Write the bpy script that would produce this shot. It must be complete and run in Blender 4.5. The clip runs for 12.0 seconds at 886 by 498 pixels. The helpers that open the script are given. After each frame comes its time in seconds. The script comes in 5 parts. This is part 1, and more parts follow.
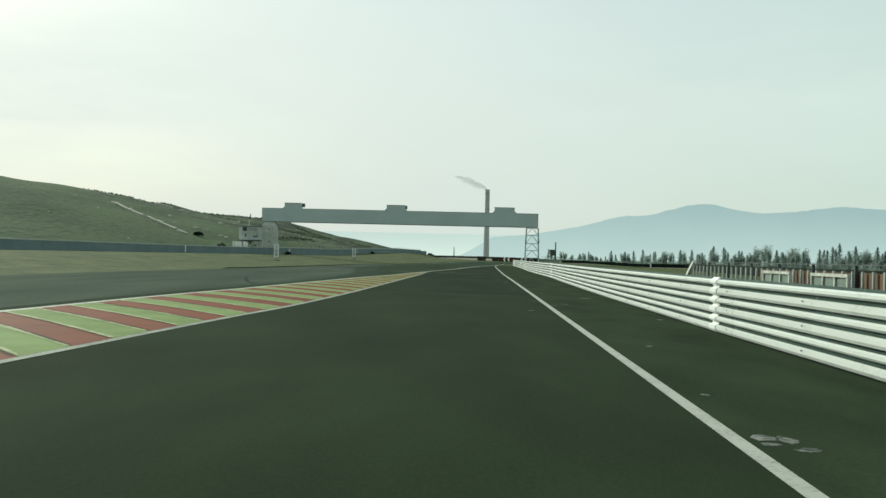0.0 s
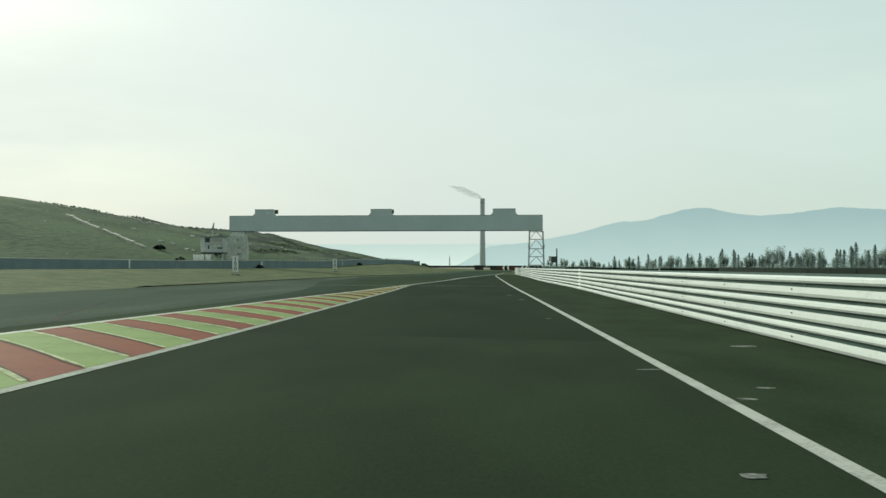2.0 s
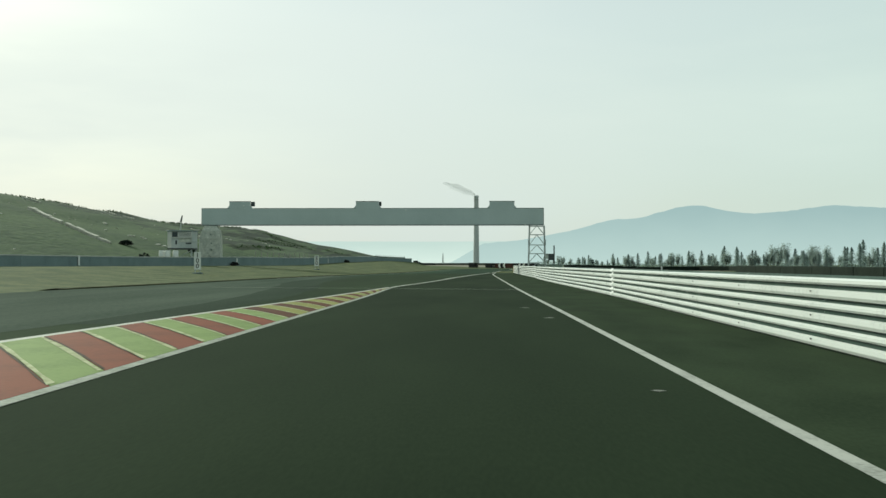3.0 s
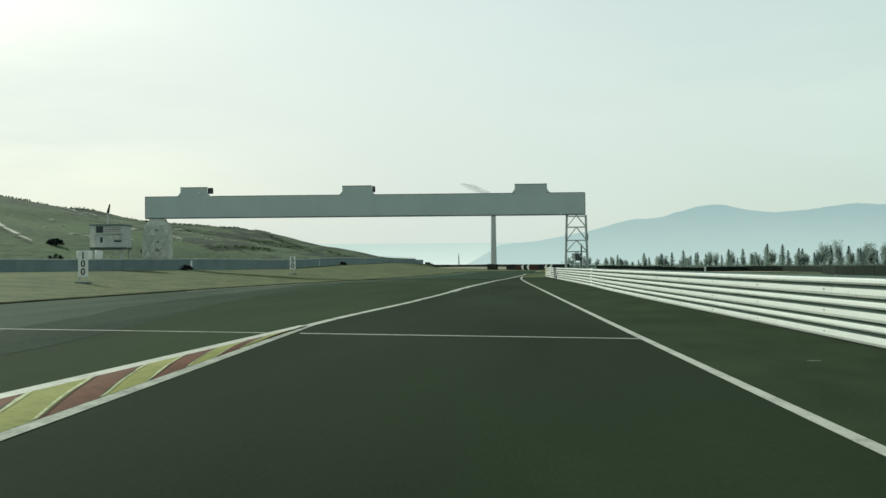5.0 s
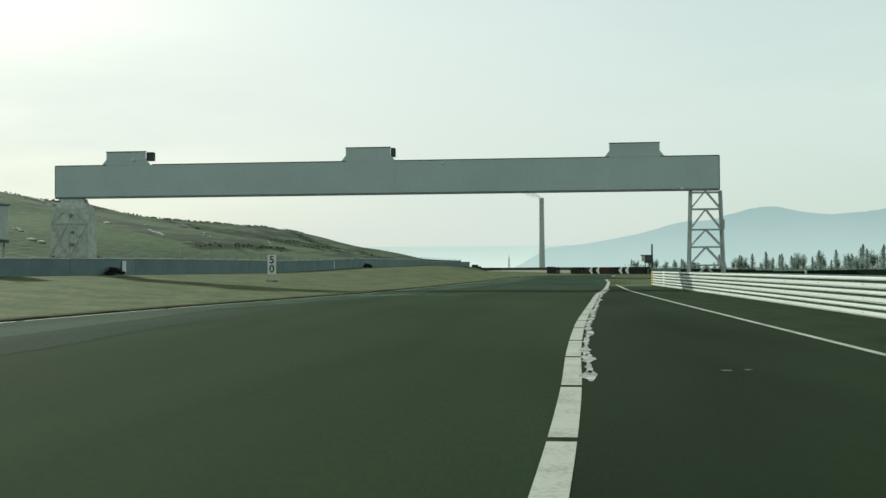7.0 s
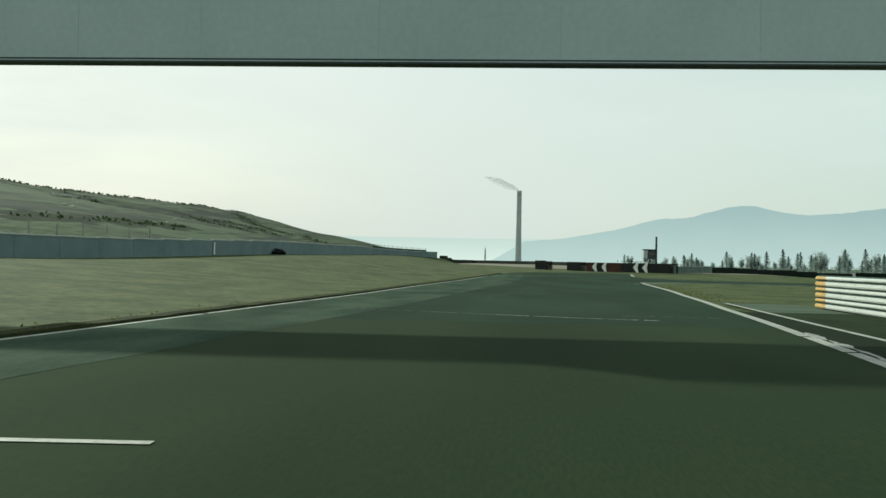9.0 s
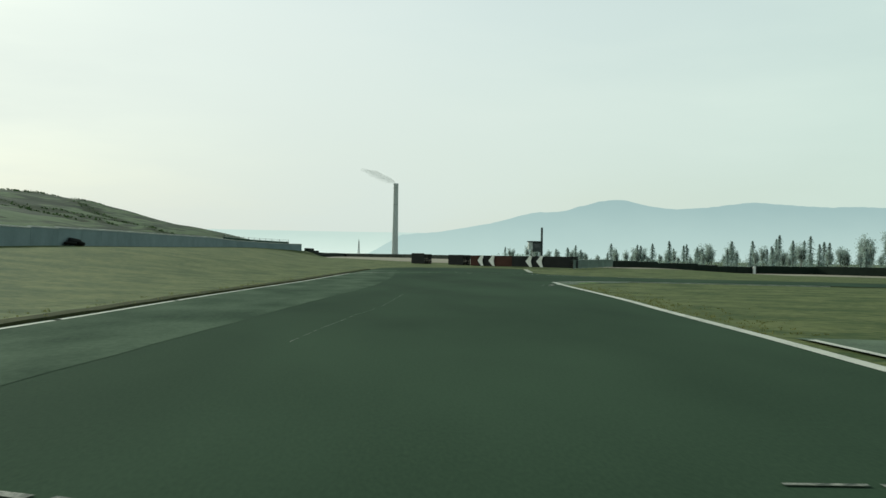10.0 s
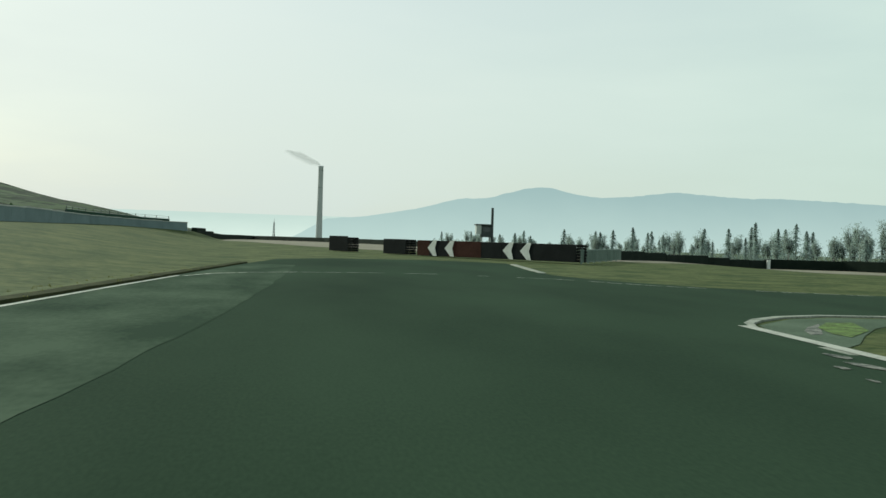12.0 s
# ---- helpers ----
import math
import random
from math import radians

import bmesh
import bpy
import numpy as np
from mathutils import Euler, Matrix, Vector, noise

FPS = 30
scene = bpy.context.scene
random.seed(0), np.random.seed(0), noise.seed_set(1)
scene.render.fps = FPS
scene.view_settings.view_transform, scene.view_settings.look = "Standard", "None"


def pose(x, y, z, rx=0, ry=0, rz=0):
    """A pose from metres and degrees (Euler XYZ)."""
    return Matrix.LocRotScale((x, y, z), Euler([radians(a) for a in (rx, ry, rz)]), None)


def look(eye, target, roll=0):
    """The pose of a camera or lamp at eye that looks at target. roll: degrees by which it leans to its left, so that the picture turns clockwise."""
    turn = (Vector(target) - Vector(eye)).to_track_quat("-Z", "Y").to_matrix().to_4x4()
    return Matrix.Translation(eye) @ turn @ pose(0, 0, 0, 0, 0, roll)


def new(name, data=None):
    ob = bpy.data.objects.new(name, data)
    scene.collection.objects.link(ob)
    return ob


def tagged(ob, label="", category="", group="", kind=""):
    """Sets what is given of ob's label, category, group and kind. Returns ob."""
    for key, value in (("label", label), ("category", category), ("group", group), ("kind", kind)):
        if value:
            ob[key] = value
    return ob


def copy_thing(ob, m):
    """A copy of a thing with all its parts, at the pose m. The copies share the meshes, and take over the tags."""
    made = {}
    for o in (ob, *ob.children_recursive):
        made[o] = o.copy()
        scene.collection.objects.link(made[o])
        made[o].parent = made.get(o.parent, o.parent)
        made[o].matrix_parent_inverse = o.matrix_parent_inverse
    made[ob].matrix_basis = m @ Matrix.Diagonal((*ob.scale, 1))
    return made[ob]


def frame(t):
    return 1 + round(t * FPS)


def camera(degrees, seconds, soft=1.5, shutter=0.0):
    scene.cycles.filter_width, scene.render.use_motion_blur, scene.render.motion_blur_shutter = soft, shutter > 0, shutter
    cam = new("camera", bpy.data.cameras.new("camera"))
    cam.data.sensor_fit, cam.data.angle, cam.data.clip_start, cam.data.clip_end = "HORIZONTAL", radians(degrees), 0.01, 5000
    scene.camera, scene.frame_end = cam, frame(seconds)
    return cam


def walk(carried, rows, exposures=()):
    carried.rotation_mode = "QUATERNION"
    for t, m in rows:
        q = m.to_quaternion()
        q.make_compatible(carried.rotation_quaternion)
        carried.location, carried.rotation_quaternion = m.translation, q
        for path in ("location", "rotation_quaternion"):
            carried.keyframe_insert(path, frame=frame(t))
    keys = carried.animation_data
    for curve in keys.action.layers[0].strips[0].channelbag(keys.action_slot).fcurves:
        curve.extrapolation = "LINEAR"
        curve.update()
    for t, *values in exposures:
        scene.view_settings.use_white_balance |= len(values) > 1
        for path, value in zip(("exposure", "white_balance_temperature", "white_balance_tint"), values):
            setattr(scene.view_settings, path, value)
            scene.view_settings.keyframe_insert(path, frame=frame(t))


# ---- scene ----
EXPOSURES = [(0.0, 0.0, 6500, -8), (12.0, 0.0, 6500, -8)]
cam = camera(48.0, 12.0)
PATH = [
    (0, (-0.614, -6.155, 1.289), (-1.433, 13.828, 1.440), 1.38),
    (0.5, (-0.693, -2.515, 1.242), (-1.539, 17.466, 1.445), 0.93),
    (1, (-0.730, 2.016, 1.179), (-1.526, 21.998, 1.427), 0.48),
    (1.5, (-0.843, 7.692, 1.141), (-1.574, 27.676, 1.450), 0.17),
    (2, (-0.856, 13.163, 1.117), (-1.600, 33.146, 1.481), -0.08),
    (2.5, (-0.964, 19.058, 1.152), (-1.638, 39.044, 1.485), 0.00),
    (3, (-1.095, 25.381, 1.167), (-1.711, 45.369, 1.477), 0.03),
    (3.2, (-1.219, 28.053, 1.155), (-1.781, 48.043, 1.464), 0.02),
    (4.8, (-1.396, 51.868, 1.201), (-2.237, 71.848, 1.502), -0.04),
    (5, (-1.484, 55.182, 1.206), (-2.444, 75.156, 1.551), -0.39),
    (5.5, (-1.838, 63.571, 1.203), (-3.164, 83.524, 1.564), -0.53),
    (6, (-2.289, 71.949, 1.214), (-3.953, 91.876, 1.586), -0.59),
    (6.5, (-2.941, 80.666, 1.241), (-4.834, 100.572, 1.632), -0.42),
    (7, (-3.754, 90.350, 1.220), (-5.656, 110.255, 1.633), -0.34),
    (7.2, (-4.127, 94.192, 1.207), (-5.952, 114.104, 1.612), -0.32),
    (8.8, (-4.990, 127.259, 1.177), (-6.458, 147.204, 1.390), 1.12),
    (9, (-5.103, 131.448, 1.226), (-6.524, 151.396, 1.474), 1.13),
    (9.5, (-5.141, 141.300, 1.222), (-5.377, 161.297, 1.426), 1.37),
    (9.8, (-4.891, 146.617, 1.220), (-4.040, 166.598, 1.389), 1.42),
    (10, (-4.663, 150.131, 1.219), (-3.612, 170.103, 1.379), 0.98),
    (10.2, (-4.393, 153.809, 1.220), (-3.559, 173.791, 1.389), 0.46),
    (10.5, (-4.016, 159.383, 1.220), (-4.124, 179.381, 1.430), -0.01),
    (10.8, (-3.883, 164.862, 1.213), (-5.112, 184.823, 1.428), -0.08),
    (11, (-3.865, 168.479, 1.209), (-5.236, 188.431, 1.354), 0.20),
    (11.2, (-3.917, 172.111, 1.212), (-5.025, 192.080, 1.270), 0.94),
    (11.5, (-3.961, 177.370, 1.217), (-3.896, 197.370, 1.232), 1.59),
    (11.6, (-3.891, 178.976, 1.217), (-3.378, 198.969, 1.229), 1.54),
    (12, (-3.399, 184.989, 1.211), (-0.840, 204.825, 1.114), 1.85),
]
walk(cam, [(t, look(eye, target, roll)) for t, eye, target, roll in PATH], EXPOSURES)
# ---------------------------------------------------------------- world, sun, exposure
world = bpy.data.worlds.new("world")
scene.world = world
world.use_nodes = True
wn, wl = world.node_tree.nodes, world.node_tree.links
SUN = Vector((-1.40, 1.55, 1.0)).normalized()
sky = wn.new("ShaderNodeTexSky")
sky.sky_type, sky.sun_disc = "NISHITA", False
sky.sun_elevation, sky.sun_rotation = math.asin(SUN.z), math.atan2(SUN.x, SUN.y)
sky.air_density, sky.dust_density = 1.0, 2.0
bg = wn["Background"]
bg.inputs[1].default_value = 1.0
scale_sky = wn.new("ShaderNodeVectorMath")
scale_sky.operation = "SCALE"
scale_sky.inputs["Scale"].default_value = 0.11
wl.new(sky.outputs[0], scale_sky.inputs[0])
# thin veil of high cloud, drawn out sideways
tc = wn.new("ShaderNodeTexCoord")
mp = wn.new("ShaderNodeMapping")
mp.inputs["Scale"].default_value = (1.0, 1.0, 4.5)
mp.inputs["Rotation"].default_value = (0.0, 0.18, 0.35)
cl = wn.new("ShaderNodeTexNoise")
cl.inputs["Scale"].default_value, cl.inputs["Detail"].default_value, cl.inputs["Roughness"].default_value = 2.6, 5.0, 0.5
ramp = wn.new("ShaderNodeValToRGB")
ramp.color_ramp.elements[0].position, ramp.color_ramp.elements[1].position = 0.36, 0.66
ramp.color_ramp.elements[0].color = (0.82, 0.82, 0.82, 1)
ramp.color_ramp.elements[1].color = (0.97, 0.97, 0.97, 1)
veil = wn.new("ShaderNodeMix")
veil.data_type = "RGBA"
wl.new(tc.outputs["Generated"], mp.inputs[0])
wl.new(mp.outputs[0], cl.inputs["Vector"])
wl.new(cl.outputs["Fac"], ramp.inputs[0])
sep = wn.new("ShaderNodeSeparateXYZ")
thin = wn.new("ShaderNodeMapRange")
thin.inputs["From Min"].default_value, thin.inputs["From Max"].default_value = 0.12, 0.60
thin.inputs["To Min"].default_value, thin.inputs["To Max"].default_value = 1.0, 0.50
wl.new(tc.outputs["Generated"], sep.inputs[0])
wl.new(sep.outputs[2], thin.inputs["Value"])
cover = wn.new("ShaderNodeMath")
cover.operation = "MULTIPLY"
wl.new(ramp.outputs[0], cover.inputs[0])
wl.new(thin.outputs[0], cover.inputs[1])
wl.new(cover.outputs[0], veil.inputs[0])
wl.new(scale_sky.outputs[0], veil.inputs[6])
# the veil glows towards the sun and fades on the far side of the sky
toward = wn.new("ShaderNodeVectorMath")
toward.operation = "DOT_PRODUCT"
toward.inputs[1].default_value = SUN
wl.new(tc.outputs["Generated"], toward.inputs[0])
glow = wn.new("ShaderNodeMapRange")
glow.inputs["From Min"].default_value, glow.inputs["From Max"].default_value = -0.45, 0.75
glow.inputs["To Min"].default_value, glow.inputs["To Max"].default_value = 0.80, 0.815
wl.new(toward.outputs["Value"], glow.inputs["Value"])
tone = wn.new("ShaderNodeMix")
tone.data_type = "RGBA"
tone.inputs[6].default_value, tone.inputs[7].default_value = (0.905, 1.0, 0.985, 1), (1.0, 1.0, 1.03, 1)
lift = wn.new("ShaderNodeMapRange")
lift.inputs["From Min"].default_value, lift.inputs["From Max"].default_value = 0.30, 0.80
wl.new(toward.outputs["Value"], lift.inputs["Value"])
wl.new(lift.outputs[0], tone.inputs[0])
shade = wn.new("ShaderNodeVectorMath")
shade.operation = "SCALE"
wl.new(tone.outputs[2], shade.inputs[0])
# the haze is a little greyer low over the land
low = wn.new("ShaderNodeMapRange")
low.inputs["From Min"].default_value, low.inputs["From Max"].default_value = 0.0, 0.24
low.inputs["To Min"].default_value, low.inputs["To Max"].default_value = 0.91, 1.04
wl.new(sep.outputs[2], low.inputs["Value"])
dim = wn.new("ShaderNodeMath")
dim.operation = "MULTIPLY"
wl.new(glow.outputs[0], dim.inputs[0])
wl.new(low.outputs[0], dim.inputs[1])
wl.new(dim.outputs[0], shade.inputs["Scale"])
wl.new(shade.outputs[0], veil.inputs[7])
wl.new(veil.outputs[2], bg.inputs[0])

sun = new("sun", bpy.data.lights.new("sun", "SUN"))
sun.data.energy, sun.data.angle, sun.data.color = 3.75, radians(1.2), (0.97, 0.955, 0.87)
sun.matrix_world = look(SUN * 100, (0, 0, 0))

# ---------------------------------------------------------------- materials


def surface(name, dark, light, big=0.5, fine=30.0, rough=0.85, bump=0.2, metal=0.0, contrast=(0.3, 0.7), vary=0.0, stretch=(1, 1, 1), depth=0.01, spec=0.3, grain=0.45, dust=0.0):
    """A painted, mineral or plant surface: two colours mixed by coarse and fine noise, with fine relief."""
    m = bpy.data.materials.new(name)
    m.use_nodes = True
    n, l = m.node_tree.nodes, m.node_tree.links
    bsdf = n["Principled BSDF"]
    geo = n.new("ShaderNodeNewGeometry")
    mapping = n.new("ShaderNodeMapping")
    mapping.inputs["Scale"].default_value = stretch
    l.new(geo.outputs["Position"], mapping.inputs[0])
    a, b = n.new("ShaderNodeTexNoise"), n.new("ShaderNodeTexNoise")
    a.inputs["Scale"].default_value, a.inputs["Detail"].default_value = big, 6
    b.inputs["Scale"].default_value, b.inputs["Detail"].default_value = fine, 3
    for tex in (a, b):
        l.new(mapping.outputs[0], tex.inputs["Vector"])
    add = n.new("ShaderNodeMath")
    add.operation = "MULTIPLY_ADD"
    add.inputs[1].default_value = grain
    l.new(b.outputs["Fac"], add.inputs[0])
    half = n.new("ShaderNodeMath")
    half.operation = "MULTIPLY"
    half.inputs[1].default_value = 1 - grain
    l.new(a.outputs["Fac"], half.inputs[0])
    l.new(half.outputs[0], add.inputs[2])
    last = add
    if vary:
        info, shift = n.new("ShaderNodeObjectInfo"), n.new("ShaderNodeMath")
        shift.operation = "MULTIPLY_ADD"
        shift.inputs[1].default_value = vary
        l.new(info.outputs["Random"], shift.inputs[0])
        l.new(add.outputs[0], shift.inputs[2])
        last = shift
    r = n.new("ShaderNodeMapRange")
    r.inputs["From Min"].default_value, r.inputs["From Max"].default_value = contrast
    l.new(last.outputs[0], r.inputs["Value"])
    mix = n.new("ShaderNodeMix")
    mix.data_type = "RGBA"
    mix.inputs[6].default_value, mix.inputs[7].default_value = (*dark, 1), (*light, 1)
    l.new(r.outputs[0], mix.inputs[0])
    l.new(mix.outputs[2], bsdf.inputs["Base Color"])
    bsdf.inputs["Roughness"].default_value, bsdf.inputs["Metallic"].default_value = rough, metal
    bsdf.inputs["Specular IOR Level"].default_value = spec
    bsdf.inputs["Sheen Weight"].default_value = dust
    if bump:
        bp = n.new("ShaderNodeBump")
        bp.inputs["Strength"].default_value, bp.inputs["Distance"].default_value = bump, depth
        l.new(b.outputs["Fac"], bp.inputs["Height"])
        l.new(bp.outputs[0], bsdf.inputs["Normal"])
    return m


def leafy(m, share, gaps=0.0):
    """Let part of the light pass through thin leaves, and the distance through gaps between fine twigs, which also
    stand in for haze.
    """
    n, l = m.node_tree.nodes, m.node_tree.links
    bsdf = n["Principled BSDF"]
    tr, mix = n.new("ShaderNodeBsdfTranslucent"), n.new("ShaderNodeMixShader")
    l.new(bsdf.inputs["Base Color"].links[0].from_socket, tr.inputs[0])
    mix.inputs[0].default_value = share
    l.new(bsdf.outputs[0], mix.inputs[1])
    l.new(tr.outputs[0], mix.inputs[2])
    last = mix
    if gaps:
        clear, last = n.new("ShaderNodeBsdfTransparent"), n.new("ShaderNodeMixShader")
        last.inputs[0].default_value = gaps
        l.new(mix.outputs[0], last.inputs[1])
        l.new(clear.outputs[0], last.inputs[2])
    l.new(last.outputs[0], n["Material Output"].inputs[0])
    return m


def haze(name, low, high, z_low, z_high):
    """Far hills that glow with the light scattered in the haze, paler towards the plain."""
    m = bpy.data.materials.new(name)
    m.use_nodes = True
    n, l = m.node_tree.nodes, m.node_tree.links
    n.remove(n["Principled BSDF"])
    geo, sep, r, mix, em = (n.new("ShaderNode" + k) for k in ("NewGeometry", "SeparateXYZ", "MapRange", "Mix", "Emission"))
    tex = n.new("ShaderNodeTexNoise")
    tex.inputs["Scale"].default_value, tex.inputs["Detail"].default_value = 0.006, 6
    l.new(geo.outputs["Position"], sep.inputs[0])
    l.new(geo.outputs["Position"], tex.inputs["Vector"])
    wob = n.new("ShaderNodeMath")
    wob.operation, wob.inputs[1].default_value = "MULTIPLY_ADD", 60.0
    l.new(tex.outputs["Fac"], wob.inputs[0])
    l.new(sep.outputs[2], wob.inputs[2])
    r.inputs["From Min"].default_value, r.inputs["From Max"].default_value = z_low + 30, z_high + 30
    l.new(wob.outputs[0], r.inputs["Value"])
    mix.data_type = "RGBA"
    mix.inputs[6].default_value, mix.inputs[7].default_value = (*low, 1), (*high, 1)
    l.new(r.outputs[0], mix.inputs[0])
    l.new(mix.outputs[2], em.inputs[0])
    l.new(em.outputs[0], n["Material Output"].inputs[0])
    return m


M_ASPHALT = surface("asphalt_dark", (0.0092, 0.0181, 0.0074), (0.0205, 0.0339, 0.0154), 0.35, 34, 0.9, 0.05, contrast=(0.33, 0.67), stretch=(1, 0.22, 1), spec=0.01, grain=0.3, dust=0.015)
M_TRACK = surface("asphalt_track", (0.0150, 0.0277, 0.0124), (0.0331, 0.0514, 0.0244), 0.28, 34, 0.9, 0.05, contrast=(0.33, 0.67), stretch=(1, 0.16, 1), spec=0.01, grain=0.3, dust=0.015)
# track past the gantry: low-angle sheen put into a paler, cooler tone
M_TRACK_FAR = surface("asphalt_track_far", (0.0141, 0.0311, 0.0172), (0.0300, 0.0553, 0.0324), 0.28, 34, 0.9, 0.05, contrast=(0.33, 0.67), stretch=(1, 0.3, 1), spec=0.01, grain=0.3, dust=0.015)
M_ASPHALT_PALE = surface("asphalt_pale", (0.0311, 0.0521, 0.0345), (0.0720, 0.1012, 0.0696), 0.7, 12, 0.9, 0.06, contrast=(0.37, 0.63), stretch=(1, 0.4, 1), spec=0.01, grain=0.25)
M_SHOULDER = surface("asphalt_shoulder", (0.0141, 0.0252, 0.0108), (0.0325, 0.0494, 0.0238), 0.8, 30, 0.9, 0.05, contrast=(0.33, 0.67), stretch=(1, 0.4, 1), spec=0.01, grain=0.3, dust=0.015)
M_ASPHALT_OLD = surface("asphalt_worn", (0.0122, 0.0223, 0.0098), (0.0270, 0.0416, 0.0202), 0.5, 38, 0.9, 0.05, contrast=(0.33, 0.67), stretch=(1, 0.35, 1), spec=0.01, grain=0.3, dust=0.015)
# two pale tones of the straight carry the sky's low-angle sheen as colour
M_STRAIGHT = surface("asphalt_sheen_pale", (0.0421, 0.0595, 0.0443), (0.0874, 0.1073, 0.0822), 0.4, 20, 0.9, 0.2, contrast=(0.36, 0.64), stretch=(1, 0.14, 1), spec=0.01)
M_STRAIGHT_MID = surface("asphalt_sheen_mid", (0.0255, 0.0387, 0.0271), (0.0525, 0.0694, 0.0498), 0.4, 24, 0.9, 0.2, contrast=(0.36, 0.64), stretch=(1, 0.14, 1), spec=0.01)
M_GRASS = surface("dry_grass", (0.0321, 0.0533, 0.0155), (0.0974, 0.1118, 0.0421), 0.45, 3.2, 0.95, 1.0, contrast=(0.40, 0.60), depth=0.06, spec=0.1)
M_BLADE = leafy(surface("grass_blade", (0.0902, 0.1029, 0.0354), (0.1673, 0.1673, 0.0708), 0.4, 9.0, 0.9, 0.0, contrast=(0.35, 0.65), spec=0.1), 0.5)
M_SOIL = surface("dark_soil", (0.0182, 0.0252, 0.0098), (0.0525, 0.0560, 0.0224), 1.5, 14, 0.95, 0.9, depth=0.03, spec=0.05)
M_BASE_SHADE = surface("dark_base_shade", (0.006, 0.010, 0.006), (0.016, 0.022, 0.014), 1.8, 24, 0.95, 0.5, spec=0.02)
M_SCRUB = surface("hill_scrub", (0.0189, 0.0466, 0.0171), (0.0594, 0.0970, 0.0361), 0.09, 1.1, 0.95, 0.9, contrast=(0.38, 0.62), stretch=(1.0, 0.45, 1.0), depth=0.3, spec=0.1)
M_SCRUB_FAR = surface("hill_heath", (0.0046, 0.0185, 0.0076), (0.0485, 0.0828, 0.0333), 0.22, 1.0, 0.95, 0.9, contrast=(0.46, 0.56), stretch=(0.55, 0.09, 1.0), depth=0.3, spec=0.1)
M_SCRUB_FAR.node_tree.nodes["Mapping"].inputs["Rotation"].default_value = (0, 0, 0.40)
M_HEATHER = surface("dark_heather", (0.006, 0.017, 0.006), (0.022, 0.036, 0.014), 0.3, 2.2, 0.95, 0.9, contrast=(0.36, 0.64), depth=0.2, spec=0.06)
M_APRON = surface("weathered_apron", (0.062, 0.088, 0.060), (0.110, 0.145, 0.104), 0.7, 16, 0.95, 0.3, contrast=(0.36, 0.64), spec=0.06)
M_GRAVEL = surface("pale_gravel", (0.1540, 0.1400, 0.1050), (0.2800, 0.2590, 0.2100), 0.5, 20, 0.95, 0.6, spec=0.1)
M_PAINT = surface("worn_white_paint", (0.1440, 0.1520, 0.1280), (0.4200, 0.4200, 0.3696), 1.6, 26, 0.7, 0.25, contrast=(0.25, 0.52))
M_PAINT_OLD = surface("scuffed_white_paint", (0.10, 0.10, 0.09), (0.50, 0.50, 0.46), 3.0, 18, 0.75, 0.25, contrast=(0.38, 0.60))
M_LIME = surface("lime_green_paint", (0.0902, 0.1406, 0.0326), (0.1893, 0.2586, 0.0816), 1.0, 14, 0.8, 0.25, contrast=(0.25, 0.62), vary=0.12, spec=0.1)
M_RED = surface("brick_red_paint", (0.0848, 0.0170, 0.0058), (0.1746, 0.0354, 0.0124), 1.0, 14, 0.8, 0.25, contrast=(0.25, 0.62), vary=0.12, spec=0.1)
M_LIME_OLD = surface("yellowed_lime_paint", (0.1058, 0.1279, 0.0278), (0.2382, 0.2381, 0.0675), 1.2, 12, 0.85, 0.25, contrast=(0.25, 0.62), vary=0.12, spec=0.08)
M_LIME_FLAKED = surface("flaked_lime_paint", (0.050, 0.060, 0.028), (0.150, 0.230, 0.070), 2.6, 12, 0.85, 0.3, contrast=(0.40, 0.60), spec=0.08)
M_RED_OLD = surface("rubbered_red_paint", (0.034, 0.012, 0.006), (0.112, 0.034, 0.014), 1.2, 12, 0.85, 0.25, contrast=(0.30, 0.66), vary=0.12, spec=0.08)
M_CREAM = surface("cream_paint_edge", (0.20, 0.22, 0.10), (0.46, 0.47, 0.28), 3.0, 20, 0.8, 0.25, contrast=(0.36, 0.60), spec=0.1)
M_TRIM_RUBBER = surface("tyre_mark", (0.006, 0.010, 0.007), (0.014, 0.020, 0.015), 2.0, 20, 0.85, 0.1, spec=0.05)
M_STRIPE_SHADE = surface("dark_stripe_edge", (0.014, 0.013, 0.008), (0.070, 0.040, 0.018), 3.0, 20, 0.85, 0.25, contrast=(0.36, 0.66), spec=0.1)
M_KERBSTONE = surface("weathered_kerb_paint", (0.13, 0.145, 0.12), (0.36, 0.37, 0.32), 2.0, 18, 0.8, 0.3, contrast=(0.32, 0.60), spec=0.1)
M_FAINT = surface("faded_thin_paint", (0.0315, 0.0405, 0.0324), (0.2160, 0.2160, 0.1872), 4.0, 22, 0.8, 0.25, contrast=(0.42, 0.58))
M_RAIL = surface("white_painted_steel", (0.44, 0.46, 0.44), (0.66, 0.68, 0.65), 0.7, 14, 0.42, 0.08, contrast=(0.22, 0.5), vary=0.08, spec=0.5)
M_VALLEY = surface("groove_shade_green", (0.016, 0.036, 0.027), (0.046, 0.082, 0.066), 1.5, 20, 0.7, 0.15, contrast=(0.3, 0.7), vary=0.1, spec=0.15)
M_STRAP = surface("bright_reflective_white", (0.84, 0.84, 0.82), (0.93, 0.93, 0.91), 2, 20, 0.35, 0.05, spec=0.5)
M_ORANGE = surface("orange_paint", (0.55, 0.30, 0.07), (0.74, 0.52, 0.22), 2, 14, 0.5, 0.1)
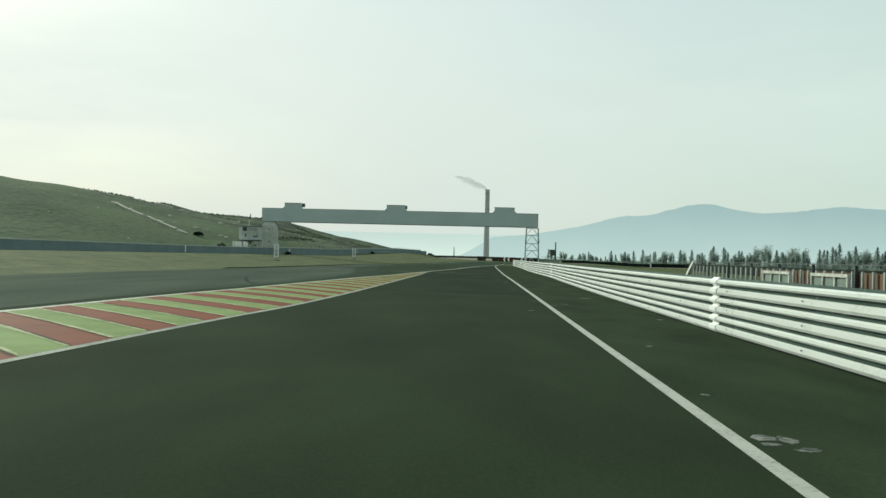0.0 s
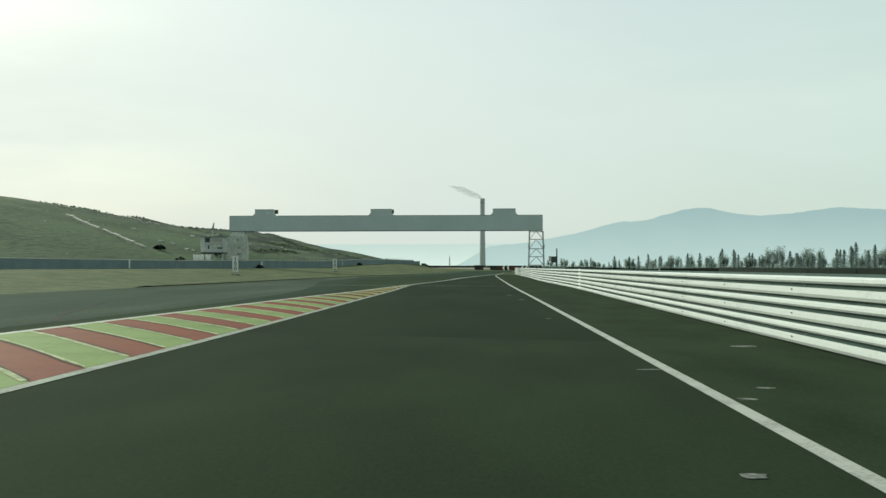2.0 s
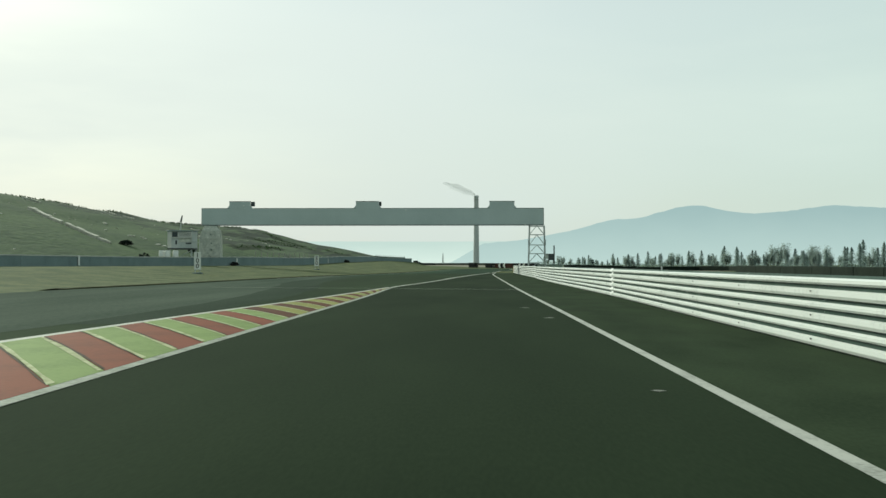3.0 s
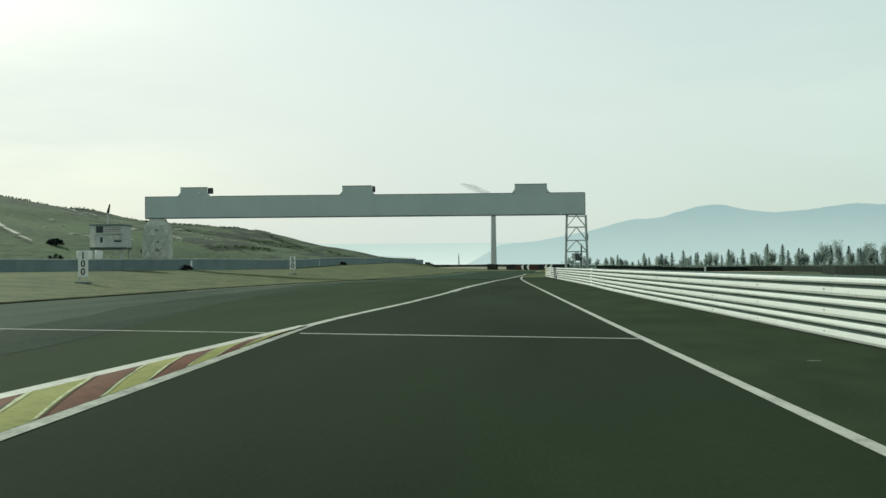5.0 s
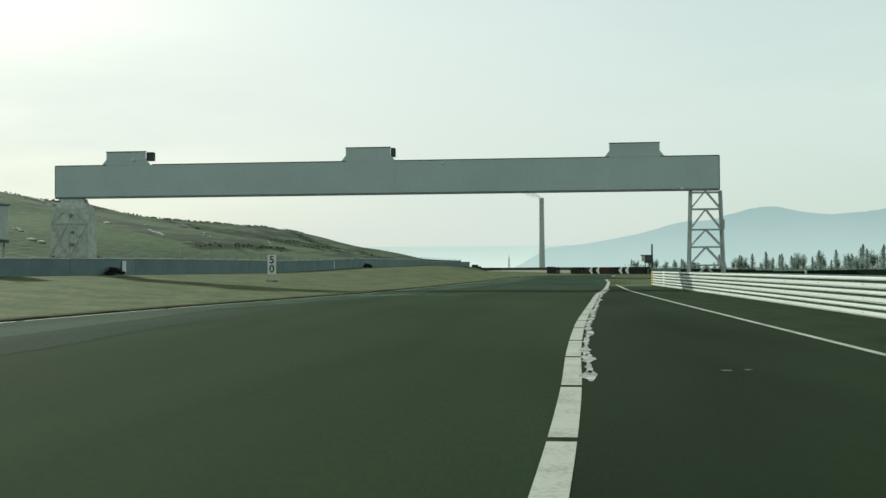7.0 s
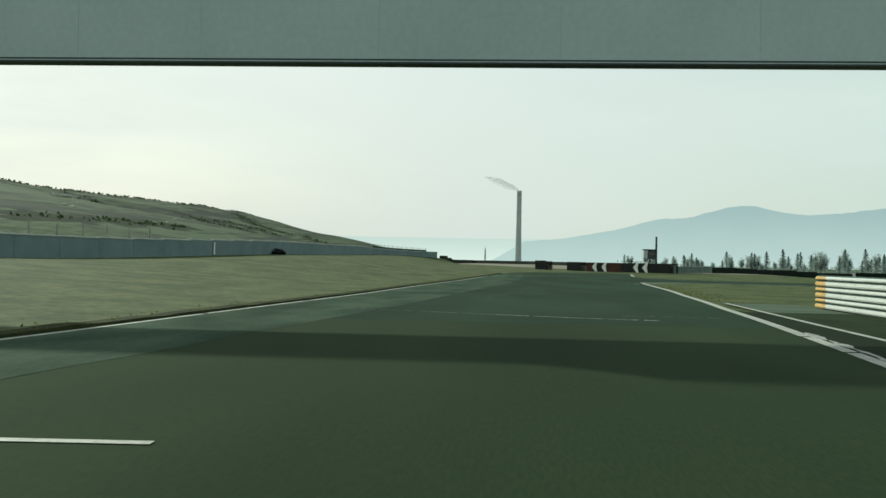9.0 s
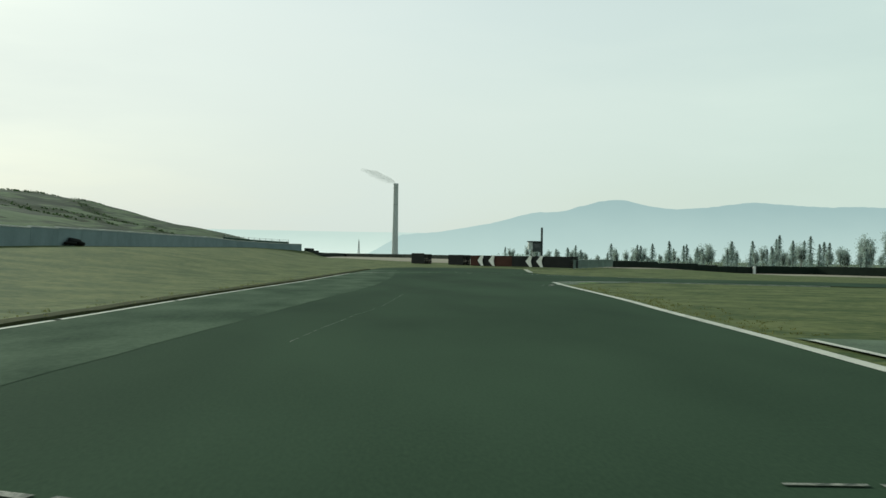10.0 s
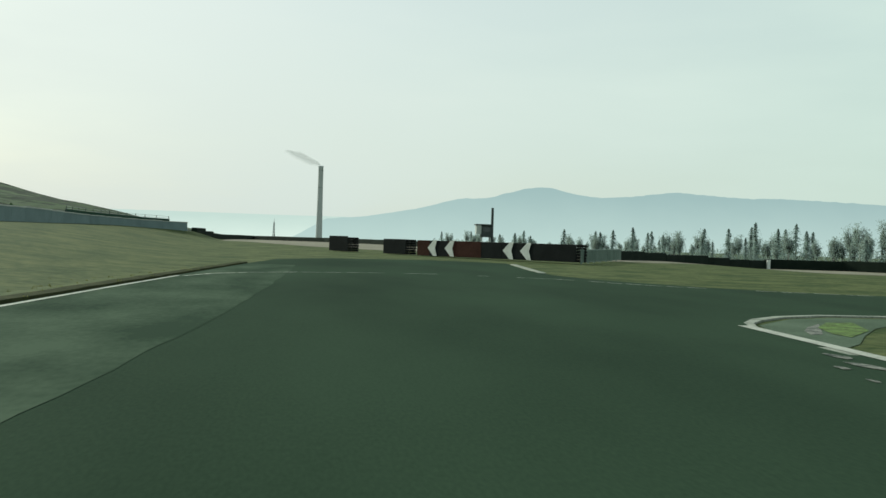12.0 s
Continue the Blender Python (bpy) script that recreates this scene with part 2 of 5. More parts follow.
M_GALV = surface("galvanised_steel", (0.30, 0.33, 0.32), (0.48, 0.51, 0.50), 1.2, 25, 0.5, 0.1, metal=0.35)
M_BOLT = surface("dark_bolt", (0.1100, 0.1100, 0.1100), (0.2420, 0.2200, 0.1980), 9, 50, 0.5, 0.1, metal=0.6)
M_PANEL = surface("grey_panel", (0.40, 0.46, 0.45), (0.50, 0.56, 0.55), 0.35, 6, 0.55, 0.05, contrast=(0.3, 0.7), vary=0.05, spec=0.4)
M_TRIM = surface("dark_grey_trim", (0.035, 0.045, 0.045), (0.065, 0.075, 0.075), 1.0, 12, 0.6, 0.1)
M_CLAD = surface("pale_weathered_cladding", (0.30, 0.32, 0.28), (0.62, 0.62, 0.55), 2.6, 12, 0.8, 0.3, contrast=(0.33, 0.66))
M_CONCRETE = surface("grey_concrete", (0.1200, 0.1660, 0.1709), (0.1964, 0.2554, 0.2563), 0.7, 12, 0.85, 0.3, contrast=(0.3, 0.7), vary=0.10)
M_COPING = surface("pale_coping", (0.42, 0.42, 0.39), (0.64, 0.63, 0.58), 1.0, 14, 0.8, 0.2)
M_WHITE = surface("white_board", (0.62, 0.62, 0.58), (0.82, 0.82, 0.78), 3, 20, 0.5, 0.05)
M_BLACK = surface("black_paint", (0.015, 0.015, 0.015), (0.03, 0.03, 0.03), 4, 30, 0.6, 0.05)
M_RUBBER = surface("tyre_rubber", (0.0072, 0.0078, 0.0078), (0.0240, 0.0240, 0.0228), 2.0, 24, 0.8, 0.3, vary=0.1, spec=0.06)
M_BELT = surface("black_belt", (0.0060, 0.0078, 0.0084), (0.0180, 0.0204, 0.0204), 1.2, 14, 0.6, 0.2, spec=0.06)
M_BELT_RED = surface("faded_red_belt", (0.0279, 0.0099, 0.0068), (0.0713, 0.0310, 0.0223), 1.2, 10, 0.7, 0.2, spec=0.06)
M_HUT = surface("pale_hut_panel", (0.34, 0.37, 0.36), (0.56, 0.58, 0.56), 1.2, 10, 0.6, 0.1)
M_GLASS = surface("dark_window_glass", (0.02, 0.03, 0.035), (0.05, 0.06, 0.065), 1, 4, 0.12, 0.0, spec=0.6)
M_BARK = surface("bark", (0.1700, 0.1700, 0.1530), (0.3740, 0.3570, 0.3230), 4, 30, 0.95, 0.5)
# distance haze is put into these pale crown colours and see-through shares
M_LEAF = leafy(surface("hazed_conifer_foliage", (0.2582, 0.3294, 0.3081), (0.3488, 0.4284, 0.3978), 0.4, 3.0, 0.9, 0.0, vary=0.25, contrast=(0.35, 0.85), spec=0.1), 0.5, 0.45)
M_TWIG = leafy(surface("hazed_bare_twigs", (0.2732, 0.3404, 0.3065), (0.3643, 0.4400, 0.3967), 0.4, 3.0, 0.9, 0.0, vary=0.25, contrast=(0.35, 0.85), spec=0.1), 0.5, 0.55)
M_GORSE = leafy(surface("gorse_green", (0.016, 0.036, 0.014), (0.050, 0.078, 0.032), 0.5, 6.0, 0.9, 0.0, contrast=(0.35, 0.65), spec=0.08), 0.5)
M_HEDGE = surface("dark_hedge", (0.006, 0.011, 0.008), (0.018, 0.026, 0.019), 0.8, 8, 0.9, 0.5, depth=0.05, spec=0.08)
# chimney colour greyed and paled with the haze of distance
M_CHIMNEY = surface("hazed_chimney_brick", (0.40, 0.42, 0.42), (0.52, 0.53, 0.52), 0.02, 0.3, 0.9, 0.1, stretch=(1, 1, 0.3))
M_MESH_BROWN = surface("brown_mesh", (0.075, 0.048, 0.030), (0.150, 0.090, 0.052), 1.0, 20, 0.8, 0.2, vary=0.15)
M_FENCE = surface("weathered_fence", (0.10, 0.14, 0.12), (0.20, 0.25, 0.22), 1.2, 18, 0.6, 0.1, vary=0.1)
M_NET = surface("green_netting", (0.012, 0.040, 0.026), (0.030, 0.075, 0.050), 1.5, 16, 0.8, 0.2, spec=0.1)
M_STRAW = surface("pale_dry_strip", (0.34, 0.33, 0.26), (0.62, 0.60, 0.52), 1.2, 8, 0.9, 0.3)
M_SMOKE = bpy.data.materials.new("thin_smoke")
M_SMOKE.use_nodes = True
sn, sl = M_SMOKE.node_tree.nodes, M_SMOKE.node_tree.links
sn.remove(sn["Principled BSDF"])
s_clear, s_soft, s_mix = sn.new("ShaderNodeBsdfTransparent"), sn.new("ShaderNodeBsdfTranslucent"), sn.new("ShaderNodeMixShader")
s_soft.inputs[0].default_value = (0.22, 0.25, 0.25, 1)
s_mix.inputs[0].default_value = 0.06
sl.new(s_clear.outputs[0], s_mix.inputs[1])
sl.new(s_soft.outputs[0], s_mix.inputs[2])
sl.new(s_mix.outputs[0], sn["Material Output"].inputs[0])
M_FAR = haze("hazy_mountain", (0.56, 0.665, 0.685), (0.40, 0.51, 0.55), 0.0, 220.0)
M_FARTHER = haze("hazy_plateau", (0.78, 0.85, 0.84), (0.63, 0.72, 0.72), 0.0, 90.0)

# ---------------------------------------------------------------- helpers for building


def mesh_object(name, bm, material, parent=None, label="", smooth=False):
    me = bpy.data.meshes.new(name)
    if smooth:
        for f in bm.faces:
            f.smooth = True
    bm.to_mesh(me)
    bm.free()
    me.materials.append(material)
    ob = new(name, me)
    if parent is not None:
        ob.parent = parent
    if label:
        tagged(ob, label)
    return ob


def part(name, bm, material, parent, label="", smooth=False):
    return mesh_object(name, bm, material, parent, label, smooth)


def shared(name, me, parent, m):
    """One more piece on a mesh that already exists."""
    ob = new(name, me)
    ob.parent = parent
    ob.matrix_basis = m
    return ob


def thing(name, m, label, category, group="", kind=""):
    ob = new(name)
    ob.matrix_basis = m
    ob.empty_display_size = 0.2
    return tagged(ob, label, category, group, kind)


def box(bm, x0, x1, y0, y1, z0, z1, bevel=0.0):
    r = bmesh.ops.create_cube(bm, size=1)
    for v in r["verts"]:
        v.co = (x0 if v.co.x < 0 else x1, y0 if v.co.y < 0 else y1, z0 if v.co.z < 0 else z1)
    if bevel:
        edges = list({e for v in r["verts"] for e in v.link_edges})
        bmesh.ops.bevel(bm, geom=edges, offset=bevel, segments=1, affect="EDGES")
    return bm


def boxed(*dims, bevel=0.0):
    return box(bmesh.new(), *dims, bevel=bevel)


def beam_between(bm, a, b, w, d=None, sides=4):
    """A bar from a to b, square or round."""
    a, b = Vector(a), Vector(b)
    r = bmesh.ops.create_cone(bm, cap_ends=True, segments=sides, radius1=w * 0.707 if sides == 4 else w, radius2=(d or w) * (0.707 if sides == 4 else 1), depth=(b - a).length)
    turn = (b - a).to_track_quat("Z", "Y").to_matrix().to_4x4()
    spin = Matrix.Rotation(math.pi / 4, 4, "Z") if sides == 4 else Matrix.Identity(4)
    bmesh.ops.transform(bm, matrix=Matrix.Translation((a + b) / 2) @ turn @ spin, verts=r["verts"])
    return bm


def curve_of(points):
    """A smooth x over y through points (y, x)."""
    ys, xs = np.array([p[0] for p in points], float), np.array([p[1] for p in points], float)

    def at(y):
        i = int(np.clip(np.searchsorted(ys, y) - 1, 0, len(ys) - 2))
        h = ys[i + 1] - ys[i]
        s = float(np.clip((y - ys[i]) / h, 0, 1))
        m0 = (xs[i + 1] - xs[i - 1]) / (ys[i + 1] - ys[i - 1]) if i > 0 else (xs[1] - xs[0]) / h
        m1 = (xs[i + 2] - xs[i]) / (ys[i + 2] - ys[i]) if i + 2 < len(ys) else (xs[i + 1] - xs[i]) / h
        return float((2 * s**3 - 3 * s**2 + 1) * xs[i] + (s**3 - 2 * s**2 + s) * h * m0 + (3 * s**2 - 2 * s**3) * xs[i + 1] + (s**3 - s**2) * h * m1)

    return at


def sheet(bm, outline, z_of, thick=0.0):
    """A flat polygon laid at z_of(x, y), with an optional rim below it."""
    top = [bm.verts.new((x, y, z_of(x, y))) for x, y in outline]
    face = bm.faces.new(top)
    if face.normal.z < 0 or sum((outline[i - 1][0] * p[1] - p[0] * outline[i - 1][1]) for i, p in enumerate(outline)) < 0:
        face.normal_flip()
    if thick:
        low = [bm.verts.new((x, y, z_of(x, y) - thick)) for x, y in outline]
        for i in range(len(top)):
            bm.faces.new((top[i - 1], top[i], low[i], low[i - 1]))
    return bm


def draped(outline, up, step=4.0):
    """A polygon cut into strips across y, each laid on the climbing land."""
    bm = sheet(bmesh.new(), outline, lambda x, y: 0.0)
    ys_ = [p[1] for p in outline]
    for y in frange(min(ys_) + 0.5, max(ys_) - 0.5, step):
        bmesh.ops.bisect_plane(bm, geom=bm.verts[:] + bm.edges[:] + bm.faces[:], plane_co=(0, y, 0), plane_no=(0, 1, 0))
    for x in range(20, int(max(p[0] for p in outline)), 4):
        bmesh.ops.bisect_plane(bm, geom=bm.verts[:] + bm.edges[:] + bm.faces[:], plane_co=(x, 0, 0), plane_no=(1, 0, 0))
    for v in bm.verts:
        v.co.z = land(v.co.x, v.co.y) + up
    return bm


def ribbon(bm, left, right, ys, z=0.0, across=1, thick=0.0):
    """A strip of quads between two edges x(y)."""
    rows = []
    for y in ys:
        a, b = left(y), right(y)
        rows.append([bm.verts.new((a + (b - a) * i / across, y, rise(y) + z)) for i in range(across + 1)])
    for r0, r1 in zip(rows, rows[1:]):
        for i in range(across):
            bm.faces.new((r0[i], r0[i + 1], r1[i + 1], r1[i]))
    return bm


def frange(a, b, step):
    n = max(1, int(round((b - a) / step)))
    return [a + (b - a) * i / n for i in range(n + 1)]


# ---------------------------------------------------------------- plan of the place
EDGE_LEFT = curve_of([(-75, -24.0), (0, -23.0), (20, -22.5), (41, -21.7), (64, -20.2), (88, -18.3), (106, -17.3), (122, -15.8), (134, -13.9), (143, -12.6), (154, -11.7), (167, -10.65), (178, -10.05), (188, -9.35), (197, -8.65), (208, -7.9), (217, -7.15), (228, -6.2)])
KERB_LEFT = curve_of([(-40, -11.1), (5, -10.4), (14.5, -9.95), (21, -9.6), (28.5, -8.95), (35, -8.5), (42, -8.0), (50, -7.4), (58.5, -6.55), (66, -5.98), (72, -5.55), (75.6, -5.3)])
KERB_RIGHT = curve_of([(-40, -6.9), (0, -6.1), (6, -5.85), (12, -5.6), (18, -5.25), (28, -5.05), (48, -5.0), (61, -4.98), (75.6, -5.2)])
DASHED = curve_of([(72, -5.35), (75.3, -5.25), (78, -5.10), (81, -4.86), (83.7, -4.62), (86.5, -4.36), (88.6, -4.19), (91.4, -4.01), (94.5, -3.79), (97.4, -3.60), (100.8, -3.42), (104.3, -3.28), (107.4, -3.13), (111, -2.93), (114, -2.74), (124, -2.0), (138.6, -0.9), (144.1, -0.35), (153, 0.45), (158, 0.84), (161, 1.05), (166, 1.47), (172, 1.88), (175.3, 2.12), (179.3, 2.45), (186.5, 2.88), (193, 3.2), (200.7, 3.70)])
EDGE_RIGHT = curve_of([(-22, 1.34), (16, 1.2), (31, 1.15), (50, 1.08), (66, 1.0), (80, 0.98), (94, 1.0), (111, 1.02), (128, 1.06), (144, 1.2), (152, 1.45), (157, 1.68), (162, 1.88), (166, 2.05)])
WALL_LEFT = curve_of([(-30, -48.0), (44, -44.5), (73, -42.3), (117.7, -38.3), (159, -33.0), (217.5, -26.2), (246, -26.0), (284, -26.2), (300, -22.9), (309, -18.2)])
BARRIER = curve_of([(-22, 4.0), (4, 3.98), (12, 3.86), (20, 3.81), (30, 3.79), (38, 3.84), (50, 3.95), (63, 4.12), (90, 4.0), (104, 4.12), (114, 4.33), (166, 4.5)])


def smooth01(t):
    t = min(1.0, max(0.0, t))
    return t * t * (3 - 2 * t)


RIDGE = curve_of([(-95, 11.8), (72, 13.4), (187, 14.2), (250, 14.1), (268, 13.9), (284, 13.1), (302, 12.8), (330, 13.7), (365, 14.5), (405, 14.8), (445, 14.4), (477, 12.5), (532, 8.2), (587, 5.2), (657, 2.6), (720, 1.6), (987, 1.1)])


def rise(y):
    """The land climbs gently beyond the bend."""
    return 0.95 * smooth01((y - 187) / 168)


def land(x, y):
    """The open land: it climbs ahead and falls away over the infield."""
    away = smooth01((x - 20) / 30)
    return rise(y) * (1 - away) - 0.45 * away * smooth01((y - 187) / 60)


def height(x, y):
    """The ground: level at the track, a bank up to the wall, and the long hill behind it."""
    z = land(x, y)
    edge, wall = EDGE_LEFT(min(y, 228)), WALL_LEFT(min(y, 309))
    if y > 228:
        edge = -6.4 - (y - 228) * 0.10
    fade = 1 - smooth01((y - 289) / 56)
    if x < edge:
        d = (edge - x) / max(2.0, edge - wall)
        z += (1.02 + 0.48 * smooth01((y - 180) / 40)) * smooth01(min(1, d)) * fade
    if x < wall - 4:
        top = RIDGE(min(y, 987))
        s = (wall - 6 - x) / (89 + wall - 6)
        if s > 0:
            z += (top - z) * min(1.0, s)
            bump = noise.noise((x * 0.043, y * 0.016, 0.3)) * 0.9 + noise.noise((x * 0.14, y * 0.055, 2.3)) * 0.35
            gully = noise.noise((y * 0.044 - x * 0.095, x * 0.010, 5.1))
            bump += -1.5 * smooth01((y - 206) / 80) * max(0.0, gully - 0.05)
            z += bump * min(1, s * 1.5) * min(1, max(0.0, (top - 0.5) / 6))
            if s > 1.0:
                z = max(0.0, z - (s - 1.0) * 5.0)
    return z


# ---------------------------------------------------------------- ground and hills
xs = [-4800, -3000, -1500, -700, -400, -250, -180] + frange(-160, -92, 5.0) + frange(-90, -48, 1.5) + frange(-47, -36, 1.0) + frange(-35, -3, 1.0) + [0, 4, 8, 12, 16] + frange(20, 56, 3.0) + [62, 70, 110, 180, 300, 600, 1200, 2400, 4800]
ys = [-400, -150, -80] + frange(-60, 196, 4.0) + frange(199, 480, 2.8) + frange(488, 680, 10.0) + [730, 800, 900, 1200, 1700, 2500, 3400, 4200, 4800]
bm = bmesh.new()
grid = [[bm.verts.new((x, y, height(x, y) - 0.035)) for x in xs] for y in ys]
for r0, r1 in zip(grid, grid[1:]):
    for i in range(len(xs) - 1):
        bm.faces.new((r0[i], r0[i + 1], r1[i + 1], r1[i]))
ground = mesh_object("ground", bm, M_GRASS, smooth=True)
ground.data.materials.append(M_SCRUB)
ground.data.materials.append(M_SCRUB_FAR)
ground.data.materials.append(M_HEATHER)
# dark heather in the gullies and along the crest
GULLIES = (((-45.0, 208), (-45.5, 252), 1.1), ((-62.0, 298), (-48.5, 292), 1.0), ((-58.5, 302), (-50.0, 295), 1.1), ((-52.5, 306), (-45.0, 299), 1.0), ((-61.5, 316), (-57.0, 350), 1.6), ((-58.5, 347), (-43.0, 315), 1.2), ((-41.5, 306), (-36.5, 303), 0.7), ((-70.0, 320), (-60.0, 306), 1.2), ((-76.0, 380), (-60.0, 352), 1.5), ((-84.0, 300), (-72.0, 288), 0.8))


def in_heather(c):
    if -90.5 < c.x < -86.5 and 200 < c.y < 620:
        return True
    for (xa, ya), (xb, yb), wide in GULLIES:
        a, d = Vector((xa, ya)), Vector((xb - xa, yb - ya))
        u = max(0.0, min(1.0, (c.xy - a).dot(d) / d.length_squared))
        if (c.xy - a - d * u).length < wide * (2.0 + 1.6 * noise.noise((c.x * 0.4, c.y * 0.25, 3.0))):
            return True
    return False


for f in ground.data.polygons:
    c = f.center
    if c.x < WALL_LEFT(min(c.y, 309)) - 5 and c.y < 700:
        f.material_index = 2 if c.y > 214 + 14 * noise.noise((c.x * 0.05, c.y * 0.05, 1.0)) else 1
        if in_heather(c):
            f.material_index = 3
tagged(ground, "dry olive-brown grassland rising to a scrubby hill beside the track", "ground", kind="structure")

PROFILE = curve_of([(-4200, 90), (-3000, 96), (-1060, 92), (-684, 98), (-297, 95), (0, 99), (204, 113), (380, 141), (529, 170), (640, 200), (710, 215), (832, 222), (916, 243), (1030, 272), (1140, 283), (1290, 255), (1420, 245), (1600, 258), (1800, 282), (1930, 278), (2150, 268), (2386, 272), (2912, 262), (3600, 240), (4600, 215)])


def far_range(name, at, mat_, label, y, k, lo, hi, rough_):
    bm = bmesh.new()
    rows = [[], [], []]
    for x in frange(lo, hi, 18):
        z = 4.0 + (at(x) - 1.2) * k * 1.05 + rough_ * (noise.noise((x * 0.02, 1.0, 0)) + 0.5 * noise.noise((x * 0.07, 4.0, 0)))
        for row, (dy, zz) in zip(rows, ((0, -3), (60, z * 0.55), (160, z))):
            row.append(bm.verts.new((x * k, y + dy, zz)))
    for r0, r1 in zip(rows, rows[1:]):
        for i in range(len(r0) - 1):
            bm.faces.new((r0[i], r0[i + 1], r1[i + 1], r1[i]))
    return tagged(mesh_object(name, bm, mat_, smooth=True), label, "mountain", kind="structure")


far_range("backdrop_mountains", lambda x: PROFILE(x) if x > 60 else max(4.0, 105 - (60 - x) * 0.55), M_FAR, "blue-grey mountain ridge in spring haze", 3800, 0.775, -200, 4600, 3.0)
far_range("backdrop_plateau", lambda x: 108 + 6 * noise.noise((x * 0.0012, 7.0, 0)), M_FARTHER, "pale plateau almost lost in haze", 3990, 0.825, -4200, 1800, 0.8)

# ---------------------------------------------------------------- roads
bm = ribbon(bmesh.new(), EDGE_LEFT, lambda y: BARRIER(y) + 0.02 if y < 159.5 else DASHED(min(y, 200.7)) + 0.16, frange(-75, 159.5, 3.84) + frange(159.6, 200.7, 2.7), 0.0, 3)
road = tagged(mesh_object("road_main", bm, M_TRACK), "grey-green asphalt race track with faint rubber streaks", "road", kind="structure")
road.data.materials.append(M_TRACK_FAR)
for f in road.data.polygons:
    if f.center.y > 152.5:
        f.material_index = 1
bm = ribbon(bmesh.new(), lambda y: EDGE_RIGHT(y) + 0.04, lambda y: BARRIER(y) + 0.012, frange(-20, 159.2, 4.0), 0.006, 1)
tagged(mesh_object("road_shoulder", bm, M_SHOULDER), "paler dusty asphalt shoulder along the crash barrier", "road", kind="structure")
# the bend to the right and the run-off straight ahead
outline = [(EDGE_LEFT(200.7), 200.7), (DASHED(200.7) + 0.16, 200.7), (4.0, 201.4), (4.6, 202.4), (5.5, 203.3), (6.75, 204.0), (8.2, 204.1), (12.4, 203.2), (20.4, 200.6), (34.4, 196.0), (60.4, 188.3), (62.4, 196.0), (36.4, 206.5), (20.4, 211.0), (13.5, 213.3), (10.7, 214.7), (9.2, 216.2), (7.9, 218.2), (6.7, 220.6), (6.0, 224.0), (6.2, 229.0), (7.4, 240.5), (3.4, 243.0), (-2.6, 240.6), (-5.3, 236.0), (EDGE_LEFT(228), 228.0), (EDGE_LEFT(217), 217.0), (EDGE_LEFT(208), 208.0)]
tagged(mesh_object("road_bend", draped(outline, 0.0), M_TRACK_FAR), "grey-green asphalt bend with a straight run-off", "road", kind="structure")
SEAM = curve_of([(121, -13.9), (130, -12.0), (138.5, -10.3), (148, -9.3), (158.5, -8.2), (175.5, -6.75), (193, -5.2), (206, -4.6), (222, -4.2)])
bm = ribbon(bmesh.new(), EDGE_LEFT, lambda y: SEAM(y) + 0.10 * noise.noise((y * 0.35, 0, 0)) + 0.04 * noise.noise((y * 1.7, 3, 0)), frange(121.5, 227, 0.75), 0.004, 2)
tagged(mesh_object("road_resurfaced_strip", bm, M_ASPHALT_PALE), "paler strip of older asphalt along the grass", "road", kind="structure")
# pale outer half of the straight, low-angle sheen put into its colour; the racing line towards the pit exit stays
# darker
RAG = lambda y, k: 0.22 * noise.noise((y * 0.23, k, 0)) + 0.08 * noise.noise((y * 1.3, k, 4))
MID_PATH = curve_of([(-75, -11.5), (19, -10.5), (38.5, -9.2), (55.5, -9.2), (72, -10.7), (90.5, -13.2), (121.5, -14.0)])
MID = lambda y: (MID_PATH(y) + RAG(y, 1.0)) if y > 44 else min(MID_PATH(y) + RAG(y, 1.0), KERB_LEFT(y) - 0.14)
OUT_PATH = curve_of([(44, -8.1), (56, -7.6), (72.5, -8.6), (91, -10.9), (121.5, -11.9), (136, -10.5)])
OUTER = lambda y: min(OUT_PATH(max(y, 44.3)) + RAG(y, 7.0), KERB_LEFT(min(y, 75.6)) - 0.14)
bm = ribbon(bmesh.new(), EDGE_LEFT, MID, frange(-75, 121.5, 1.6), 0.004, 2)
tagged(mesh_object("road_straight", bm, M_STRAIGHT), "pale asphalt along the grass of the straight, sheen painted in", "road", kind="structure")
bm = ribbon(bmesh.new(), lambda y: MID(y) if y < 121.5 else SEAM(y) + 0.18, OUTER, frange(44.5, 136, 1.6), 0.004, 2)
tagged(mesh_object("road_straight_middle", bm, M_STRAIGHT_MID), "half-pale asphalt towards the racing line, sheen painted in", "road", kind="structure")
bm = ribbon(bmesh.new(), lambda y: KERB_RIGHT(y) + 0.05, lambda y: BARRIER(y) + 0.01, frange(-20, 28.9, 3.05), 0.004, 2)
for v in bm.verts:
    if v.co.y > 28.8:
        v.co.y -= 0.34 * (v.co.x + 1.3)
tagged(mesh_object("road_pit_exit", bm, M_ASPHALT_OLD), "worn grey asphalt of the pit exit lane", "road", kind="structure")
bm = ribbon(bmesh.new(), lambda y: KERB_RIGHT(y) + 0.05 if y < 75.4 else DASHED(y), lambda y: BARRIER(y) + 0.01, frange(28.9, 75.3, 3.5) + frange(75.5, 159.2, 2.0), 0.004, 2)
for v in bm.verts:
    if v.co.y < 29.0:
        v.co.y -= 0.34 * (v.co.x + 1.3)
tagged(mesh_object("road_pit_merge", bm, M_ASPHALT), "newer dark asphalt of the merging lane", "road", kind="structure")
